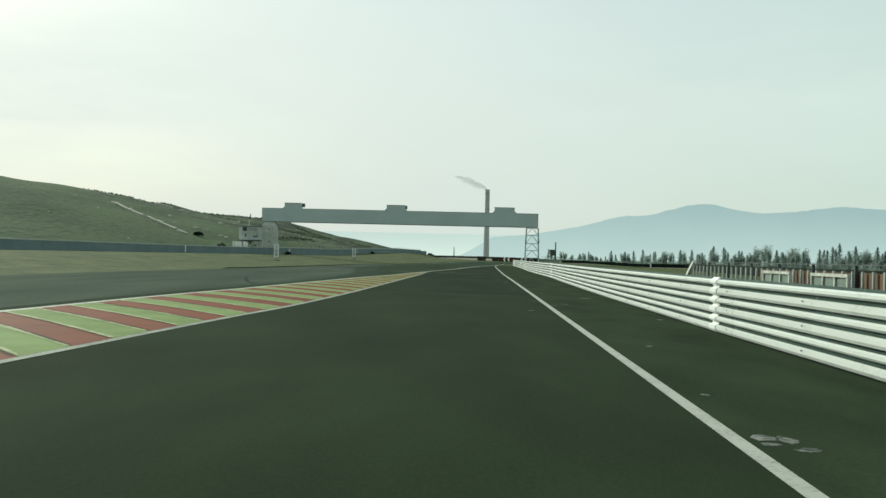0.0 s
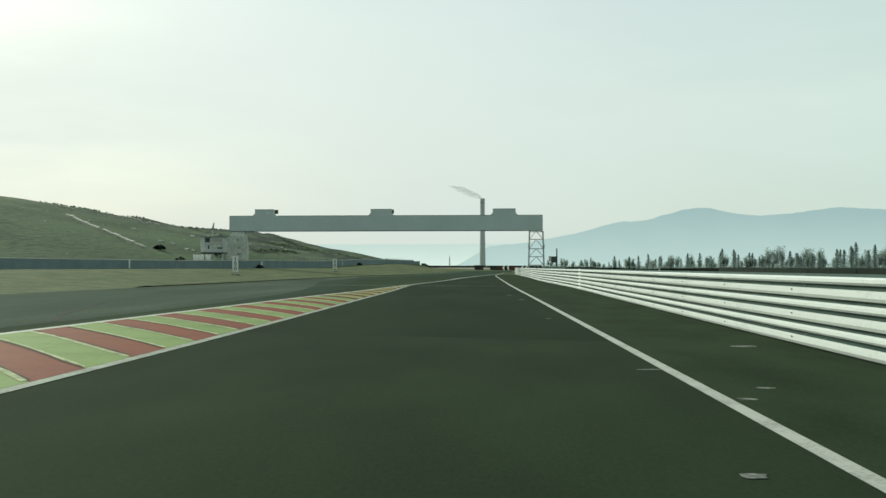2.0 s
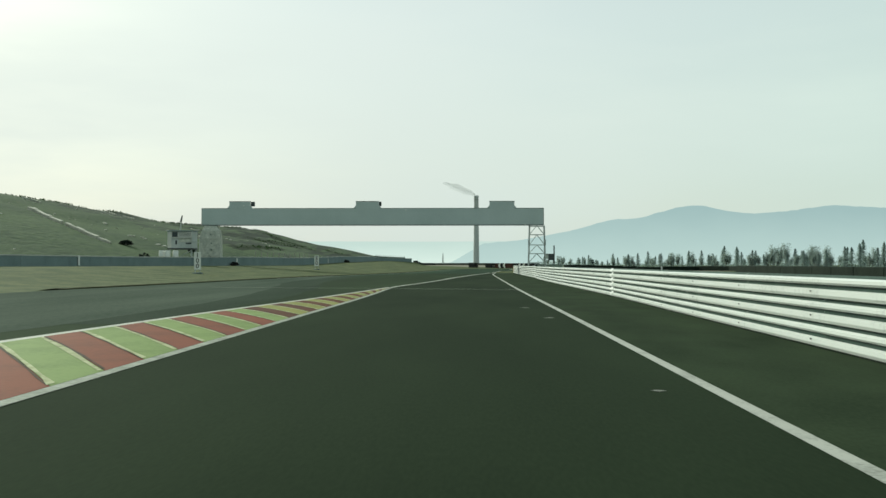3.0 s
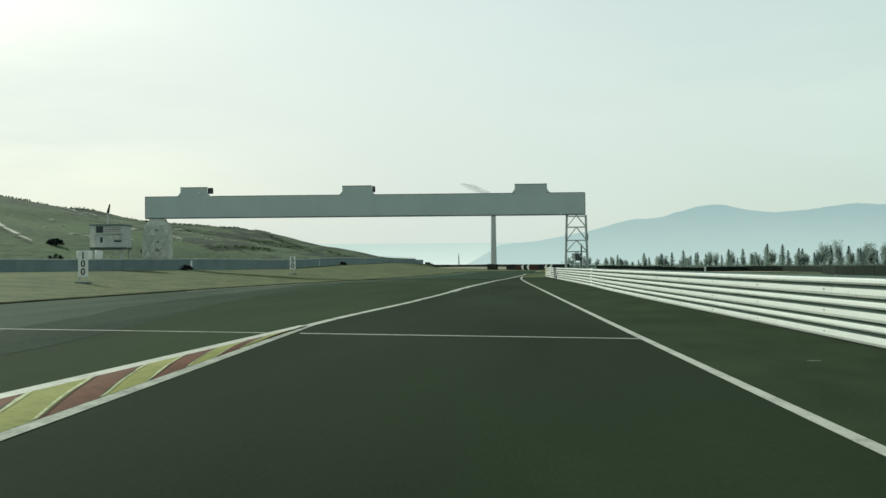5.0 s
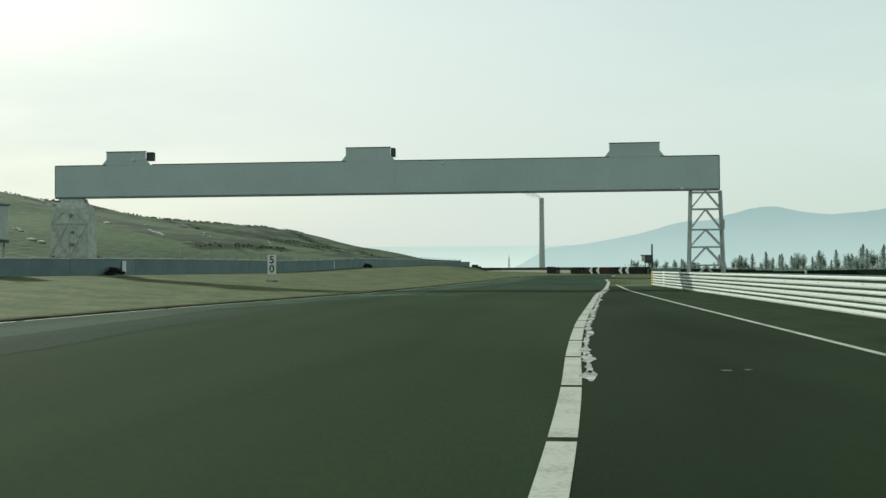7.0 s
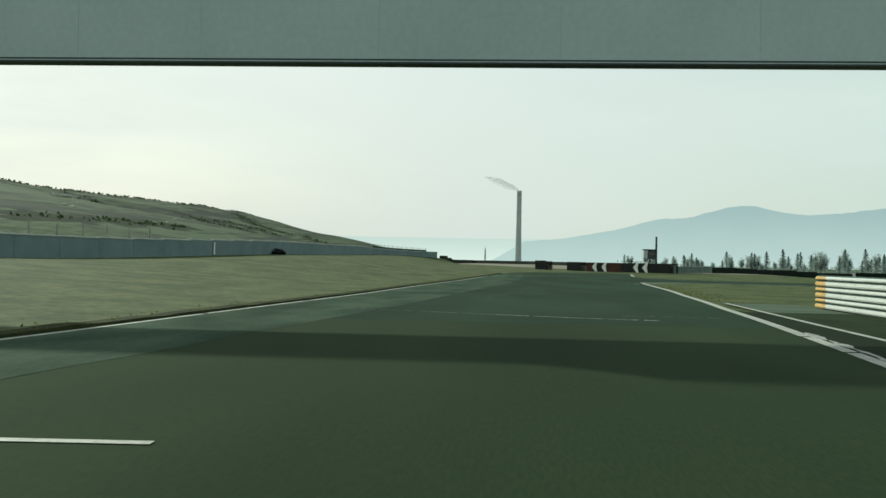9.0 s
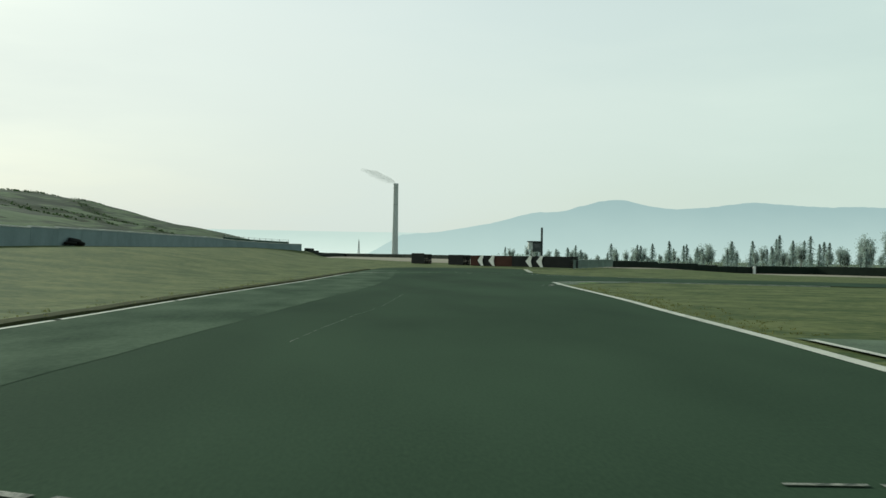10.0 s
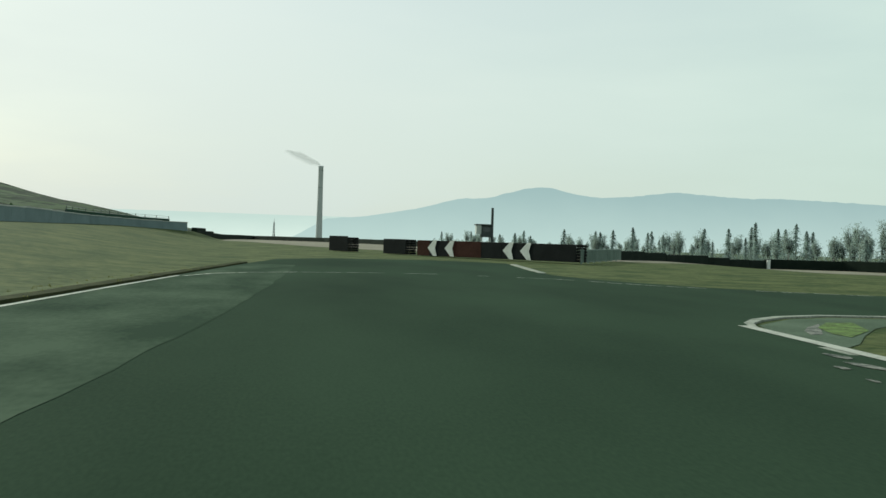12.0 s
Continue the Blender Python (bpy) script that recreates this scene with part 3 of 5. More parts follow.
outline = [(-21.6, 313.0), (-11.6, 308.5), (-3.6, 284.0), (1.4, 276.0), (9.0, 268.0), (16.0, 258.0), (21.5, 255.5), (27.0, 262.0), (36.0, 272.0), (50.0, 277.0), (62.0, 268.0), (58.0, 240.0), (60.5, 240.0), (64.5, 286.0), (59.5, 296.0), (49.0, 296.0), (33.0, 279.0), (24.4, 270.0), (14.4, 320.0), (-13.6, 375.3), (-21.6, 355.3)]
tagged(mesh_object("gravel_run_off", draped(outline, -0.018), M_GRAVEL), "pale gravel strip in front of the dark barrier", "gravel", kind="structure")
outline = [(1.85, 159.3), (4.5, 159.3), (4.55, 164.6), (4.3, 165.6), (3.0, 166.0), (2.0, 166.2)]
tagged(mesh_object("paved_verge", sheet(bmesh.new(), outline, lambda x, y: -0.012), M_APRON), "pale grey-green paved verge at the end of the barrier", "paving", kind="structure")

bm = bmesh.new()
lip_rows = []
for y in frange(70, 228, 0.9):
    x, j = EDGE_LEFT(y), 0.03 * noise.noise((y * 1.3, 0.0, 2.0))
    top = 0.055 + 0.03 * noise.noise((y * 0.9, 3.0, 0.0))
    lip_rows.append([bm.verts.new((x + j, y, rise(y) - 0.03)), bm.verts.new((x - 0.03 + j, y, rise(y) + top)), bm.verts.new((x - 0.35, y, rise(y) + top + 0.015)), bm.verts.new((x - 1.3, y, height(x - 1.3, y) - 0.05))])
for r0, r1 in zip(lip_rows, lip_rows[1:]):
    for i in range(3):
        bm.faces.new((r0[i + 1], r0[i], r1[i], r1[i + 1]))
bmesh.ops.recalc_face_normals(bm, faces=bm.faces)
lip = mesh_object("turf_edge", bm, M_GRASS)
lip.data.materials.append(M_SOIL)
for f in lip.data.polygons:
    f.material_index = 0 if f.index % 3 == 2 else 1
tagged(lip, "ragged turf edge with dark soil along the track", "turf", kind="structure")

# ---------------------------------------------------------------- road markings
PAINT = 0.008


def line_thing(name, label):
    return thing(name, Matrix.Identity(4), label, "road marking", kind="structure")


def stroke(parent, centre, y0, y1, width, mat_=M_PAINT, step=3.0, z=PAINT, name="stripe"):
    bm = ribbon(bmesh.new(), lambda y: centre(y) - width / 2, lambda y: centre(y) + width / 2, frange(y0, y1, step), z)
    return part(name, bm, mat_, parent)


def bar(parent, a, b, width, mat_=M_PAINT, z=PAINT, wobble=0.0, name="stripe"):
    """A straight painted bar between two places, with an uneven rim where it is worn."""
    a, b = Vector((*a, rise(a[1]) + z)), Vector((*b, rise(b[1]) + z))
    way = (b - a).normalized()
    side = Vector((-way.y, way.x, 0)) * width / 2
    n = max(1, int((b - a).length / 0.35)) if wobble else 1
    bm = bmesh.new()
    rows = []
    for i in range(n + 1):
        p = a + (b - a) * i / n
        rows.append([bm.verts.new(p + side * (1 + wobble * random.uniform(-1, 1))), bm.verts.new(p - side * (1 + wobble * random.uniform(-1, 1)))])
    for r0, r1 in zip(rows, rows[1:]):
        bm.faces.new((r0[0], r0[1], r1[1], r1[0]))
    bmesh.ops.recalc_face_normals(bm, faces=bm.faces)
    if bm.faces[:][0].normal.z < 0:
        bmesh.ops.reverse_faces(bm, faces=bm.faces)
    return part(name, bm, mat_, parent)


edge = line_thing("edge_line", "solid white edge line beside the barrier lane")
for y0 in frange(-22, 147, 8.45)[:-1]:
    stroke(edge, EDGE_RIGHT, y0, y0 + 8.45, 0.135)
stroke(edge, EDGE_RIGHT, 147.2, 165.6, 0.15)

merge = line_thing("merge_line", "wide white line of worn blocks between pit exit and track")
GAPS = [74.9, 78.0, 80.8, 83.7, 86.6, 89.0, 91.4, 94.4, 97.5, 100.75, 104.2, 107.4, 111.0, 113.9] + [117.1 + 3.26 * i for i in range(11)]
for y0, y1 in zip(GAPS, GAPS[1:]):
    stroke(merge, DASHED, y0 + 0.09, y1 - 0.09, 0.215, step=0.75)
y = GAPS[-1] + 0.09
stroke(merge, DASHED, y, 200.7, 0.24, step=2.0)
# ragged remains of an older line beside the blocks
rf = random.Random(8)
y0 = 101.2
while y0 < 149:
    run, w = rf.uniform(0.8, 2.2) * (1 + 0.02 * (y0 - 101)), rf.uniform(0.06, 0.12)
    n = max(3, int(run / 0.22))
    off = 0.19 + 0.02 * math.sin(y0)
    bm = bmesh.new()
    rows = []
    for i in range(n + 1):
        yy, belly = y0 + run * i / n, math.sin(math.pi * (i + 0.4) / (n + 0.8))
        rows.append([bm.verts.new((DASHED(yy) + off + sgn * w * rf.uniform(0.4, 1.25) * belly, yy, PAINT + 0.002)) for sgn in (-1, 1)])
    for r0, r1 in zip(rows, rows[1:]):
        bm.faces.new((r0[0], r0[1], r1[1], r1[0]))
    part("paint_flake", bm, M_PAINT_OLD, merge)
    y0 += run * rf.uniform(0.75, 1.02)

side = line_thing("grass_edge_line", "thin white line along the grass verge")
for y0 in frange(106, 214, 8.0)[:-1]:
    stroke(side, lambda y: EDGE_LEFT(y) + 0.14, y0, y0 + 7.98, 0.12, step=2.0)

cross = line_thing("cross_line", "thin white line across pit exit and track")
bar(cross, (-14.5, 75.6), (-5.35, 73.2), 0.11, M_PAINT)
bar(cross, (-4.95, 73.1), (0.94, 71.5), 0.13, M_PAINT)
cross2 = line_thing("grid_line", "broken thin white line across the track before the gantry")
bar(cross2, (-12.3, 137.5), (-9.37, 137.68), 0.12)
bar(cross2, (-9.13, 137.7), (-7.43, 137.8), 0.12)
cross3 = line_thing("timing_line", "worn broken white timing lines across the track")
TIMING = curve_of([(-9.4, 156.35), (-6.94, 155.35), (-5.17, 154.65), (-3.6, 154.1), (-1.75, 153.72)])
x = -9.3
while x < -1.85:
    run = rf.uniform(0.14, 0.25) if x < -7.2 else rf.uniform(0.30, 0.95)
    wide = 0.05 if x < -7.2 else 0.085
    bar(cross3, (x, TIMING(x)), (min(-1.75, x + run), TIMING(min(-1.75, x + run))), wide, M_FAINT if x < -6.2 else M_PAINT_OLD, wobble=0.5)
    x += run + (rf.uniform(0.08, 0.16) if x < -7.2 else rf.uniform(0.04, 0.14))
x = -2.5
while x < -0.2:
    run = rf.uniform(0.15, 0.6)
    bar(cross3, (x, 155.35 - 0.05 * x), (x + run, 155.35 - 0.05 * (x + run)), 0.055, M_FAINT, wobble=0.5, z=PAINT + 0.003)
    x += run + rf.uniform(0.06, 0.16)
bend = line_thing("bend_edge_line", "faded white line along the outside of the bend")
ARC = [(-7.1, 214.1), (-6.5, 216.4), (-5.5, 218.0), (-3.9, 219.4), (-1.5, 220.6), (0.5, 221.1), (2.5, 220.8), (3.8, 220.1), (5.0, 219.6), (6.0, 218.4), (7.3, 216.4), (9.0, 215.2), (10.8, 214.0), (13.4, 212.9)]
for k, (a, b) in enumerate(zip(ARC, ARC[1:])):
    for u0, u1 in ((0.02, 0.30), (0.36, 0.62), (0.68, 0.97)):
        if k > 2 and rf.random() < 0.3:
            continue
        p, q = Vector(a).lerp(Vector(b), u0), Vector(a).lerp(Vector(b), u1)
        bar(bend, tuple(p), tuple(q), 0.13, M_PAINT if k < 2 else M_PAINT_OLD, wobble=0.2)
scuff = line_thing("scuff_marks", "small pale scrapes on dark asphalt")
for x, y0, w, l in ((1.50, 1.30, 0.22, 0.24), (1.62, 1.22, 0.20, 0.22), (1.66, 0.85, 0.10, 0.20), (1.45, 1.02, 0.10, 0.18), (1.56, 3.6, 0.10, 0.12), (1.92, 9.0, 0.14, 0.14), (3.30, 16.0, 0.18, 0.2), (2.80, 27.2, 0.22, 0.42), (0.97, 24.0, 0.10, 0.28), (1.75, 22.4, 0.10, 0.22), (1.38, 21.6, 0.12, 0.20), (0.60, 18.5, 0.10, 0.20), (0.26, 52.1, 0.22, 0.45), (0.54, 47.1, 0.16, 0.34), (0.60, 34.6, 0.08, 0.16), (-1.55, 102.4, 0.09, 0.18), (-1.28, 102.5, 0.09, 0.14), (2.18, 60.2, 0.06, 0.18), (2.48, 67.7, 0.07, 0.2), (-10.25, 190.4, 0.10, 0.35), (2.9, 196.2, 0.5, 0.22), (2.72, 195.3, 0.6, 0.25), (2.55, 194.4, 0.4, 0.20), (2.30, 195.1, 0.2, 0.16), (2.06, 194.1, 0.2, 0.14)):
    part("scrape", sheet(bmesh.new(), [(x + l / 2 * math.cos(a) * r, y0 + w * math.sin(a) * r * 0.9) for a, r in [(k * math.tau / 8, random.uniform(0.5, 1.1)) for k in range(8)]], lambda x, y: rise(y) + PAINT + 0.001), M_FAINT, scuff)
skid = line_thing("skid_mark", "short dark curved tyre mark on the track")
SK = [(-9.75, 33.6), (-10.7, 36.2), (-11.7, 40.1), (-12.7, 44.2)]
for (xa, ya), (xb, yb) in zip(SK, SK[1:]):
    bar(skid, (xa, ya), (xb, yb), 0.17, M_TRIM_RUBBER, wobble=0.25, z=0.006)
crack = line_thing("asphalt_crack", "faint straight sealed crack in the asphalt")
CRACK = curve_of([(164.0, -6.05), (169.7, -5.45), (173.6, -4.92), (176.9, -4.63), (181.5, -4.27)])
y0 = 164.0
while y0 < 181.4:
    run = rf.uniform(0.2, 0.5)
    if rf.random() < 0.7:
        bar(crack, (CRACK(y0) + 0.05 * noise.noise((y0 * 1.9, 0, 0)), y0), (CRACK(y0 + run) + 0.05 * noise.noise(((y0 + run) * 1.9, 0, 0)), y0 + run), rf.uniform(0.006, 0.012), M_FAINT)
    y0 += run

# ---------------------------------------------------------------- striped kerb
kerb = thing("striped_kerb", Matrix.Identity(4), "wedge-shaped painted kerb with red and lime stripes", "kerb", kind="structure")
rk = random.Random(77)
for k in range(-28, 42):
    first = 25.35 + 2.685 * (k // 2)
    yr0, yr1 = (first, first + 1.30) if k % 2 == 0 else (first + 1.30, first + 2.685)

    def corner(yr, s):
        """A place on the slanted edge that starts at yr on the lane side; s from 0 to 1 across."""
        x_r = KERB_RIGHT(yr) - 0.09
        y_l = min(75.4, yr + 5.0 - 1.9 * smooth01((yr - 38) / 24))
        x_l = KERB_LEFT(y_l) + 0.10
        return (x_r + (x_l - x_r) * s, yr + (y_l - yr) * s)

    if yr1 > 74.3:
        break
    bm = bmesh.new()
    rows = [[bm.verts.new((*corner(yr, s), 0.012 + 0.020 * math.sin(math.pi * min(1, s * 1.0)))) for s in (0, 0.25, 0.5, 0.75, 1.0)] for yr in (yr0 + 0.008, yr1 - 0.008)]
    for i in range(4):
        bm.faces.new((rows[0][i], rows[1][i], rows[1][i + 1], rows[0][i + 1]))
    bmesh.ops.recalc_face_normals(bm, faces=bm.faces)
    if bm.faces[:][0].normal.z < 0:
        bmesh.ops.reverse_faces(bm, faces=bm.faces)
    part("stripe", bm, (M_LIME if yr0 < 47 else M_LIME_OLD) if k % 2 else (M_RED if yr0 < 46 else M_RED_OLD), kerb)
    # cream paint rims on lime stripes; edge shadow painted dark along red ones
    for edge_y, mat_ in (((yr0 + 0.06, M_CREAM), (yr1 - 0.07, M_CREAM)) if k % 2 else ((yr0 + 0.05, M_STRIPE_SHADE), (yr1 - 0.05, M_STRIPE_SHADE))):
        bm = bmesh.new()
        half = 0.075 if mat_ is M_CREAM else 0.04
        rows = [[bm.verts.new((*corner(edge_y + sgn * half * rk.uniform(0.3, 1.4), s), 0.0165 + 0.020 * math.sin(math.pi * s))) for s in (0.02, 0.15, 0.3, 0.5, 0.7, 0.85, 0.98)] for sgn in (-1, 1)]
        for i in range(6):
            bm.faces.new((rows[0][i + 1], rows[0][i], rows[1][i], rows[1][i + 1]))
        part("paint_edge", bm, mat_, kerb)
for i in range(12):
    y0, y1 = -20 + 7.96 * i, -20 + 7.96 * (i + 1)
    stroke(kerb, KERB_LEFT, y0, y1, 0.25, step=1.69, z=0.010, name="border_line")
    stroke(kerb, KERB_RIGHT, y0, y1, 0.17, mat_=M_KERBSTONE, step=1.69, z=0.011, name="border_line")

# ---------------------------------------------------------------- crash barrier of stacked rails
barrier = thing("crash_barrier", Matrix.Identity(4), "white crash barrier of three stacked corrugated steel rails", "barrier")


def rail_profile(bm, length, out=0.0, tall=0.323):
    prof = [(0.003, 0.030), (0.017, 0.082), (0.059, 0.105), (0.121, 0.102), (0.144, 0.060), (0.159, 0.030), (0.188, 0.030), (0.205, 0.070), (0.236, 0.105), (0.278, 0.102), (0.303, 0.066), (0.342, 0.020)]
    rings = []
    for y0 in (0.0, length):
        rings.append([bm.verts.new((-d - out, y0, z)) for z, d in prof] + [bm.verts.new((-d - out + 0.006 + 2 * out, y0, z)) for z, d in reversed(prof)])
    n = len(rings[0])
    for i in range(n):
        bm.faces.new((rings[0][i - 1], rings[0][i], rings[1][i], rings[1][i - 1]))
    for ring in rings:
        bm.faces.new(ring)
    bmesh.ops.recalc_face_normals(bm, faces=bm.faces)
    # shade in the grooves and between the rails is painted as dark green
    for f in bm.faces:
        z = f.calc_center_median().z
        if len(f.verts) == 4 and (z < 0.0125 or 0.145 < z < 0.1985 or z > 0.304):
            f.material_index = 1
    return bm


STEP = 4.0
rail_mesh = bpy.data.meshes.new("rail")
bm = rail_profile(bmesh.new(), STEP - 0.006)
bm.to_mesh(rail_mesh)
bm.free()
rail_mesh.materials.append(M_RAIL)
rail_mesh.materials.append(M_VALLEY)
post_mesh = bpy.data.meshes.new("post")
bm = boxed(0.062, 0.16, -0.04, 0.04, -0.05, 1.0)
bm.to_mesh(post_mesh)
bm.free()
post_mesh.materials.append(M_GALV)
bolt_mesh = bpy.data.meshes.new("bolt")
bm = bmesh.new()
bmesh.ops.create_cone(bm, cap_ends=True, segments=6, radius1=0.013, radius2=0.010, depth=0.018)
bmesh.ops.rotate(bm, cent=(0, 0, 0), matrix=Matrix.Rotation(math.pi / 2, 3, "Y"), verts=bm.verts)
bm.to_mesh(bolt_mesh)
bm.free()
bolt_mesh.materials.append(M_BOLT)
LEVELS = (-0.004, 0.339, 0.682)
n_seg = 45
for k in range(n_seg):
    y0 = -16.5 + STEP * k
    x0, x1 = BARRIER(y0), BARRIER(y0 + STEP)
    turn = Matrix.Rotation(-math.atan2(x1 - x0, STEP), 4, "Z")
    for j, z in enumerate(LEVELS):
        shared("rail", rail_mesh, barrier, Matrix.Translation((x0 + random.uniform(-0.004, 0.004), y0, z)) @ turn)
    for dy in (0.35, 2.35):
        post = shared("post", post_mesh, barrier, Matrix.Translation((BARRIER(y0 + dy), y0 + dy, 0)))
        for z in LEVELS if dy < 1 else ():
            shared("bolt", bolt_mesh, post, Matrix.Translation((-0.112, 0, z + 0.108)))
strap_mesh = bpy.data.meshes.new("joint_cover")
bm = rail_profile(bmesh.new(), 0.50, 0.014)
bm.to_mesh(strap_mesh)
bm.free()
strap_mesh.materials.append(M_STRAP)
strap_mesh.materials.append(M_STRAP)
for y0 in (12.9, 62.6, 112.5, 156.5):
    for z in LEVELS:
        tagged(shared("joint_cover", strap_mesh, barrier, Matrix.Translation((BARRIER(y0), y0 - 0.25, z))), "bright white joint cover")
end_mesh = bpy.data.meshes.new("end_cover")
bm = rail_profile(bmesh.new(), 0.95, 0.012)
bm.to_mesh(end_mesh)
bm.free()
end_mesh.materials.append(M_ORANGE)
end_mesh.materials.append(M_VALLEY)
for z in LEVELS:
    tagged(shared("end_cover", end_mesh, barrier, Matrix.Translation((BARRIER(163), 162.56, z))), "orange end section")

# contact shade and dirt at the barrier's foot, painted as one dark strip
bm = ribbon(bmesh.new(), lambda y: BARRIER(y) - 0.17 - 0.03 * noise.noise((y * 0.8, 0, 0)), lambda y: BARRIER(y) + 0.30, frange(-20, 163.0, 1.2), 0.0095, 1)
tagged(mesh_object("barrier_base_shade", bm, M_BASE_SHADE), "dark line of painted contact shade and dirt under the crash barrier", "dirt", kind="structure")

# ---------------------------------------------------------------- fence behind the barrier
fence = thing("mesh_fence", Matrix.Identity(4), "low steel picket fence with brown mesh behind the barrier", "fence")
FX = 5.1
for y0 in frange(-18.5, 21.3, 2.0):
    part("post", boxed(FX - 0.025, FX + 0.025, y0 - 0.025, y0 + 0.025, 0.0, 1.30), M_TRIM, fence)
part("top_rail", boxed(FX - 0.008, FX + 0.008, -18.5, 21.4, 1.301, 1.318), M_TRIM, fence)
part("low_rail", boxed(FX - 0.015, FX + 0.015, -18.5, 21.4, 0.12, 0.15), M_TRIM, fence)
part("brace", beam_between(bmesh.new(), (FX, 22.8, 0.55), (FX, 21.1, 1.31), 0.09), M_WHITE, fence, "slanted white end brace")
for y0 in frange(-18.5, 14.6, 0.21):
    part("mesh_strip", boxed(FX + 0.032, FX + 0.044, y0, y0 + 0.195, 0.08, 1.19), M_MESH_BROWN, fence)
for y0 in frange(8.2, 21.1, 0.41):
    part("picket", boxed(FX - 0.034, FX - 0.004, y0 - 0.022, y0 + 0.022, 0.05, 1.21), M_GALV, fence)


def signal_frame(y0, y1):
    t = thing("pit_board_frame", Matrix.Translation((FX - 0.35, y0, 0)), "white framed pit board stand behind the barrier", "stand", "stands behind the barrier")
    w = y1 - y0
    for i in range(4):
        y_ = w * i / 3
        part("upright", boxed(-0.025, 0.025, y_ - 0.025, y_ + 0.025, 0.0, 1.12), M_CLAD, t)
    part("top_bar", boxed(-0.03, 0.03, -0.03, w + 0.03, 1.121, 1.17), M_CLAD, t)
    for i in range(3):
        part("pane", boxed(0.005, 0.02, w * i / 3 + 0.027, w * (i + 1) / 3 - 0.027, 0.35, 1.11), M_FENCE, t)


signal_frame(11.5, 13.1)
signal_frame(8.7, 10.3)

# ---------------------------------------------------------------- gantry over the track
GY = 157.0
gantry = thing("gantry", Matrix.Translation((0, GY, 0)), "grey panelled gantry spanning the race track", "gantry")
X0, X1, DEEP, ZB, ZT, ZU = -37.34, 8.12, 0.6, 6.34, 8.60, 9.52
BUMPS = ((-33.65, -30.36), (-16.73, -13.41), (1.0, 4.29))
cuts = sorted({X0, X1, *(v for b in BUMPS for v in b), -25.1, -19.6, -8.7, -4.0, 6.0})
for a, b in zip(cuts, cuts[1:]):
    part("panel", boxed(a + 0.001, b - 0.001, 0.0, 0.05, ZB + 0.10, ZT, bevel=0.006), M_PANEL, gantry)
    part("back_panel", boxed(a + 0.001, b - 0.001, DEEP - 0.05, DEEP, ZB + 0.10, ZT), M_PANEL, gantry)
for (a, b), side_box in zip(BUMPS, (0.46, 0.26, 0.0)):
    b -= side_box
    raised = part("raised_panel", boxed(a, b, -0.006, 0.05, ZT + 0.003, ZU, bevel=0.012), M_PANEL, gantry)
    part("cap", boxed(a - 0.03, b + 0.03, -0.03, 0.07, ZU + 0.001, ZU + 0.05), M_TRIM, raised)
    for xs_ in (a, b):
        bm = bmesh.new()
        out = -0.34 if xs_ == a else 0.34
        tri = [[bm.verts.new((x, y, z)) for x, z in ((xs_ + out * 0.003, ZT + 0.004), (xs_ + out, ZT + 0.004), (xs_ + out * 0.003, ZT + 0.42))] for y in (0.0, 0.05)]
        bm.faces.new(tri[0])
        bm.faces.new(tri[1])
        for k in range(3):
            bm.faces.new((tri[0][k - 1], tri[0][k], tri[1][k], tri[1][k - 1]))
        bmesh.ops.recalc_face_normals(bm, faces=bm.faces)
        part("gusset", bm, M_PANEL, raised)
    if side_box:
        part("loudspeaker_box", boxed(b + 0.01, b + side_box + 0.05, 0.06, 0.5, ZT + 0.30, ZU - 0.02, bevel=0.03), M_TRIM, gantry, "dark loudspeaker box beside the raised panel")
part("bottom_trim", boxed(X0 - 0.02, X1 + 0.02, -0.03, 0.09, ZB - 0.03, ZB + 0.097, bevel=0.01), M_TRIM, gantry, "dark lower edge trim")
part("light_strip", boxed(X0 - 0.01, X1 + 0.01, -0.037, -0.031, ZB + 0.022, ZB + 0.048), M_PANEL, gantry, "thin pale strip along the lower trim")
part("underside", boxed(X0, X1, 0.095, DEEP, ZB, ZB + 0.06), M_TRIM, gantry)
part("end_plate", boxed(X0 - 0.05, X0 - 0.003, -0.01, DEEP, ZB + 0.1, ZT + 0.02), M_TRIM, gantry)
part("end_plate", boxed(X1 + 0.003, X1 + 0.05, -0.01, DEEP, ZB + 0.1, ZT + 0.02), M_TRIM, gantry)
spans = [X0] + [v for b in BUMPS for v in b] + [X1]
for a, b in zip(spans[::2], spans[1::2]):
    part("top_trim", boxed(a, b, -0.02, 0.07, ZT + 0.001, ZT + 0.05), M_TRIM, gantry)
for x, z in ((5.7, 6.46), (-10.1, 8.38), (-31.7, 8.95)):
    part("floodlight", boxed(x - 0.09, x + 0.09, -0.14, -0.035, z - 0.06, z + 0.07, bevel=0.015), M_WHITE, gantry, "small white floodlight")
for k in range(13):
    xk = X0 + 1.5 + k * 3.3
    part("tie_bar", beam_between(bmesh.new(), (xk, 0.1, ZB + 0.2), (xk + 1.5, DEEP - 0.1, ZT - 0.2), 0.06), M_TRIM, gantry)


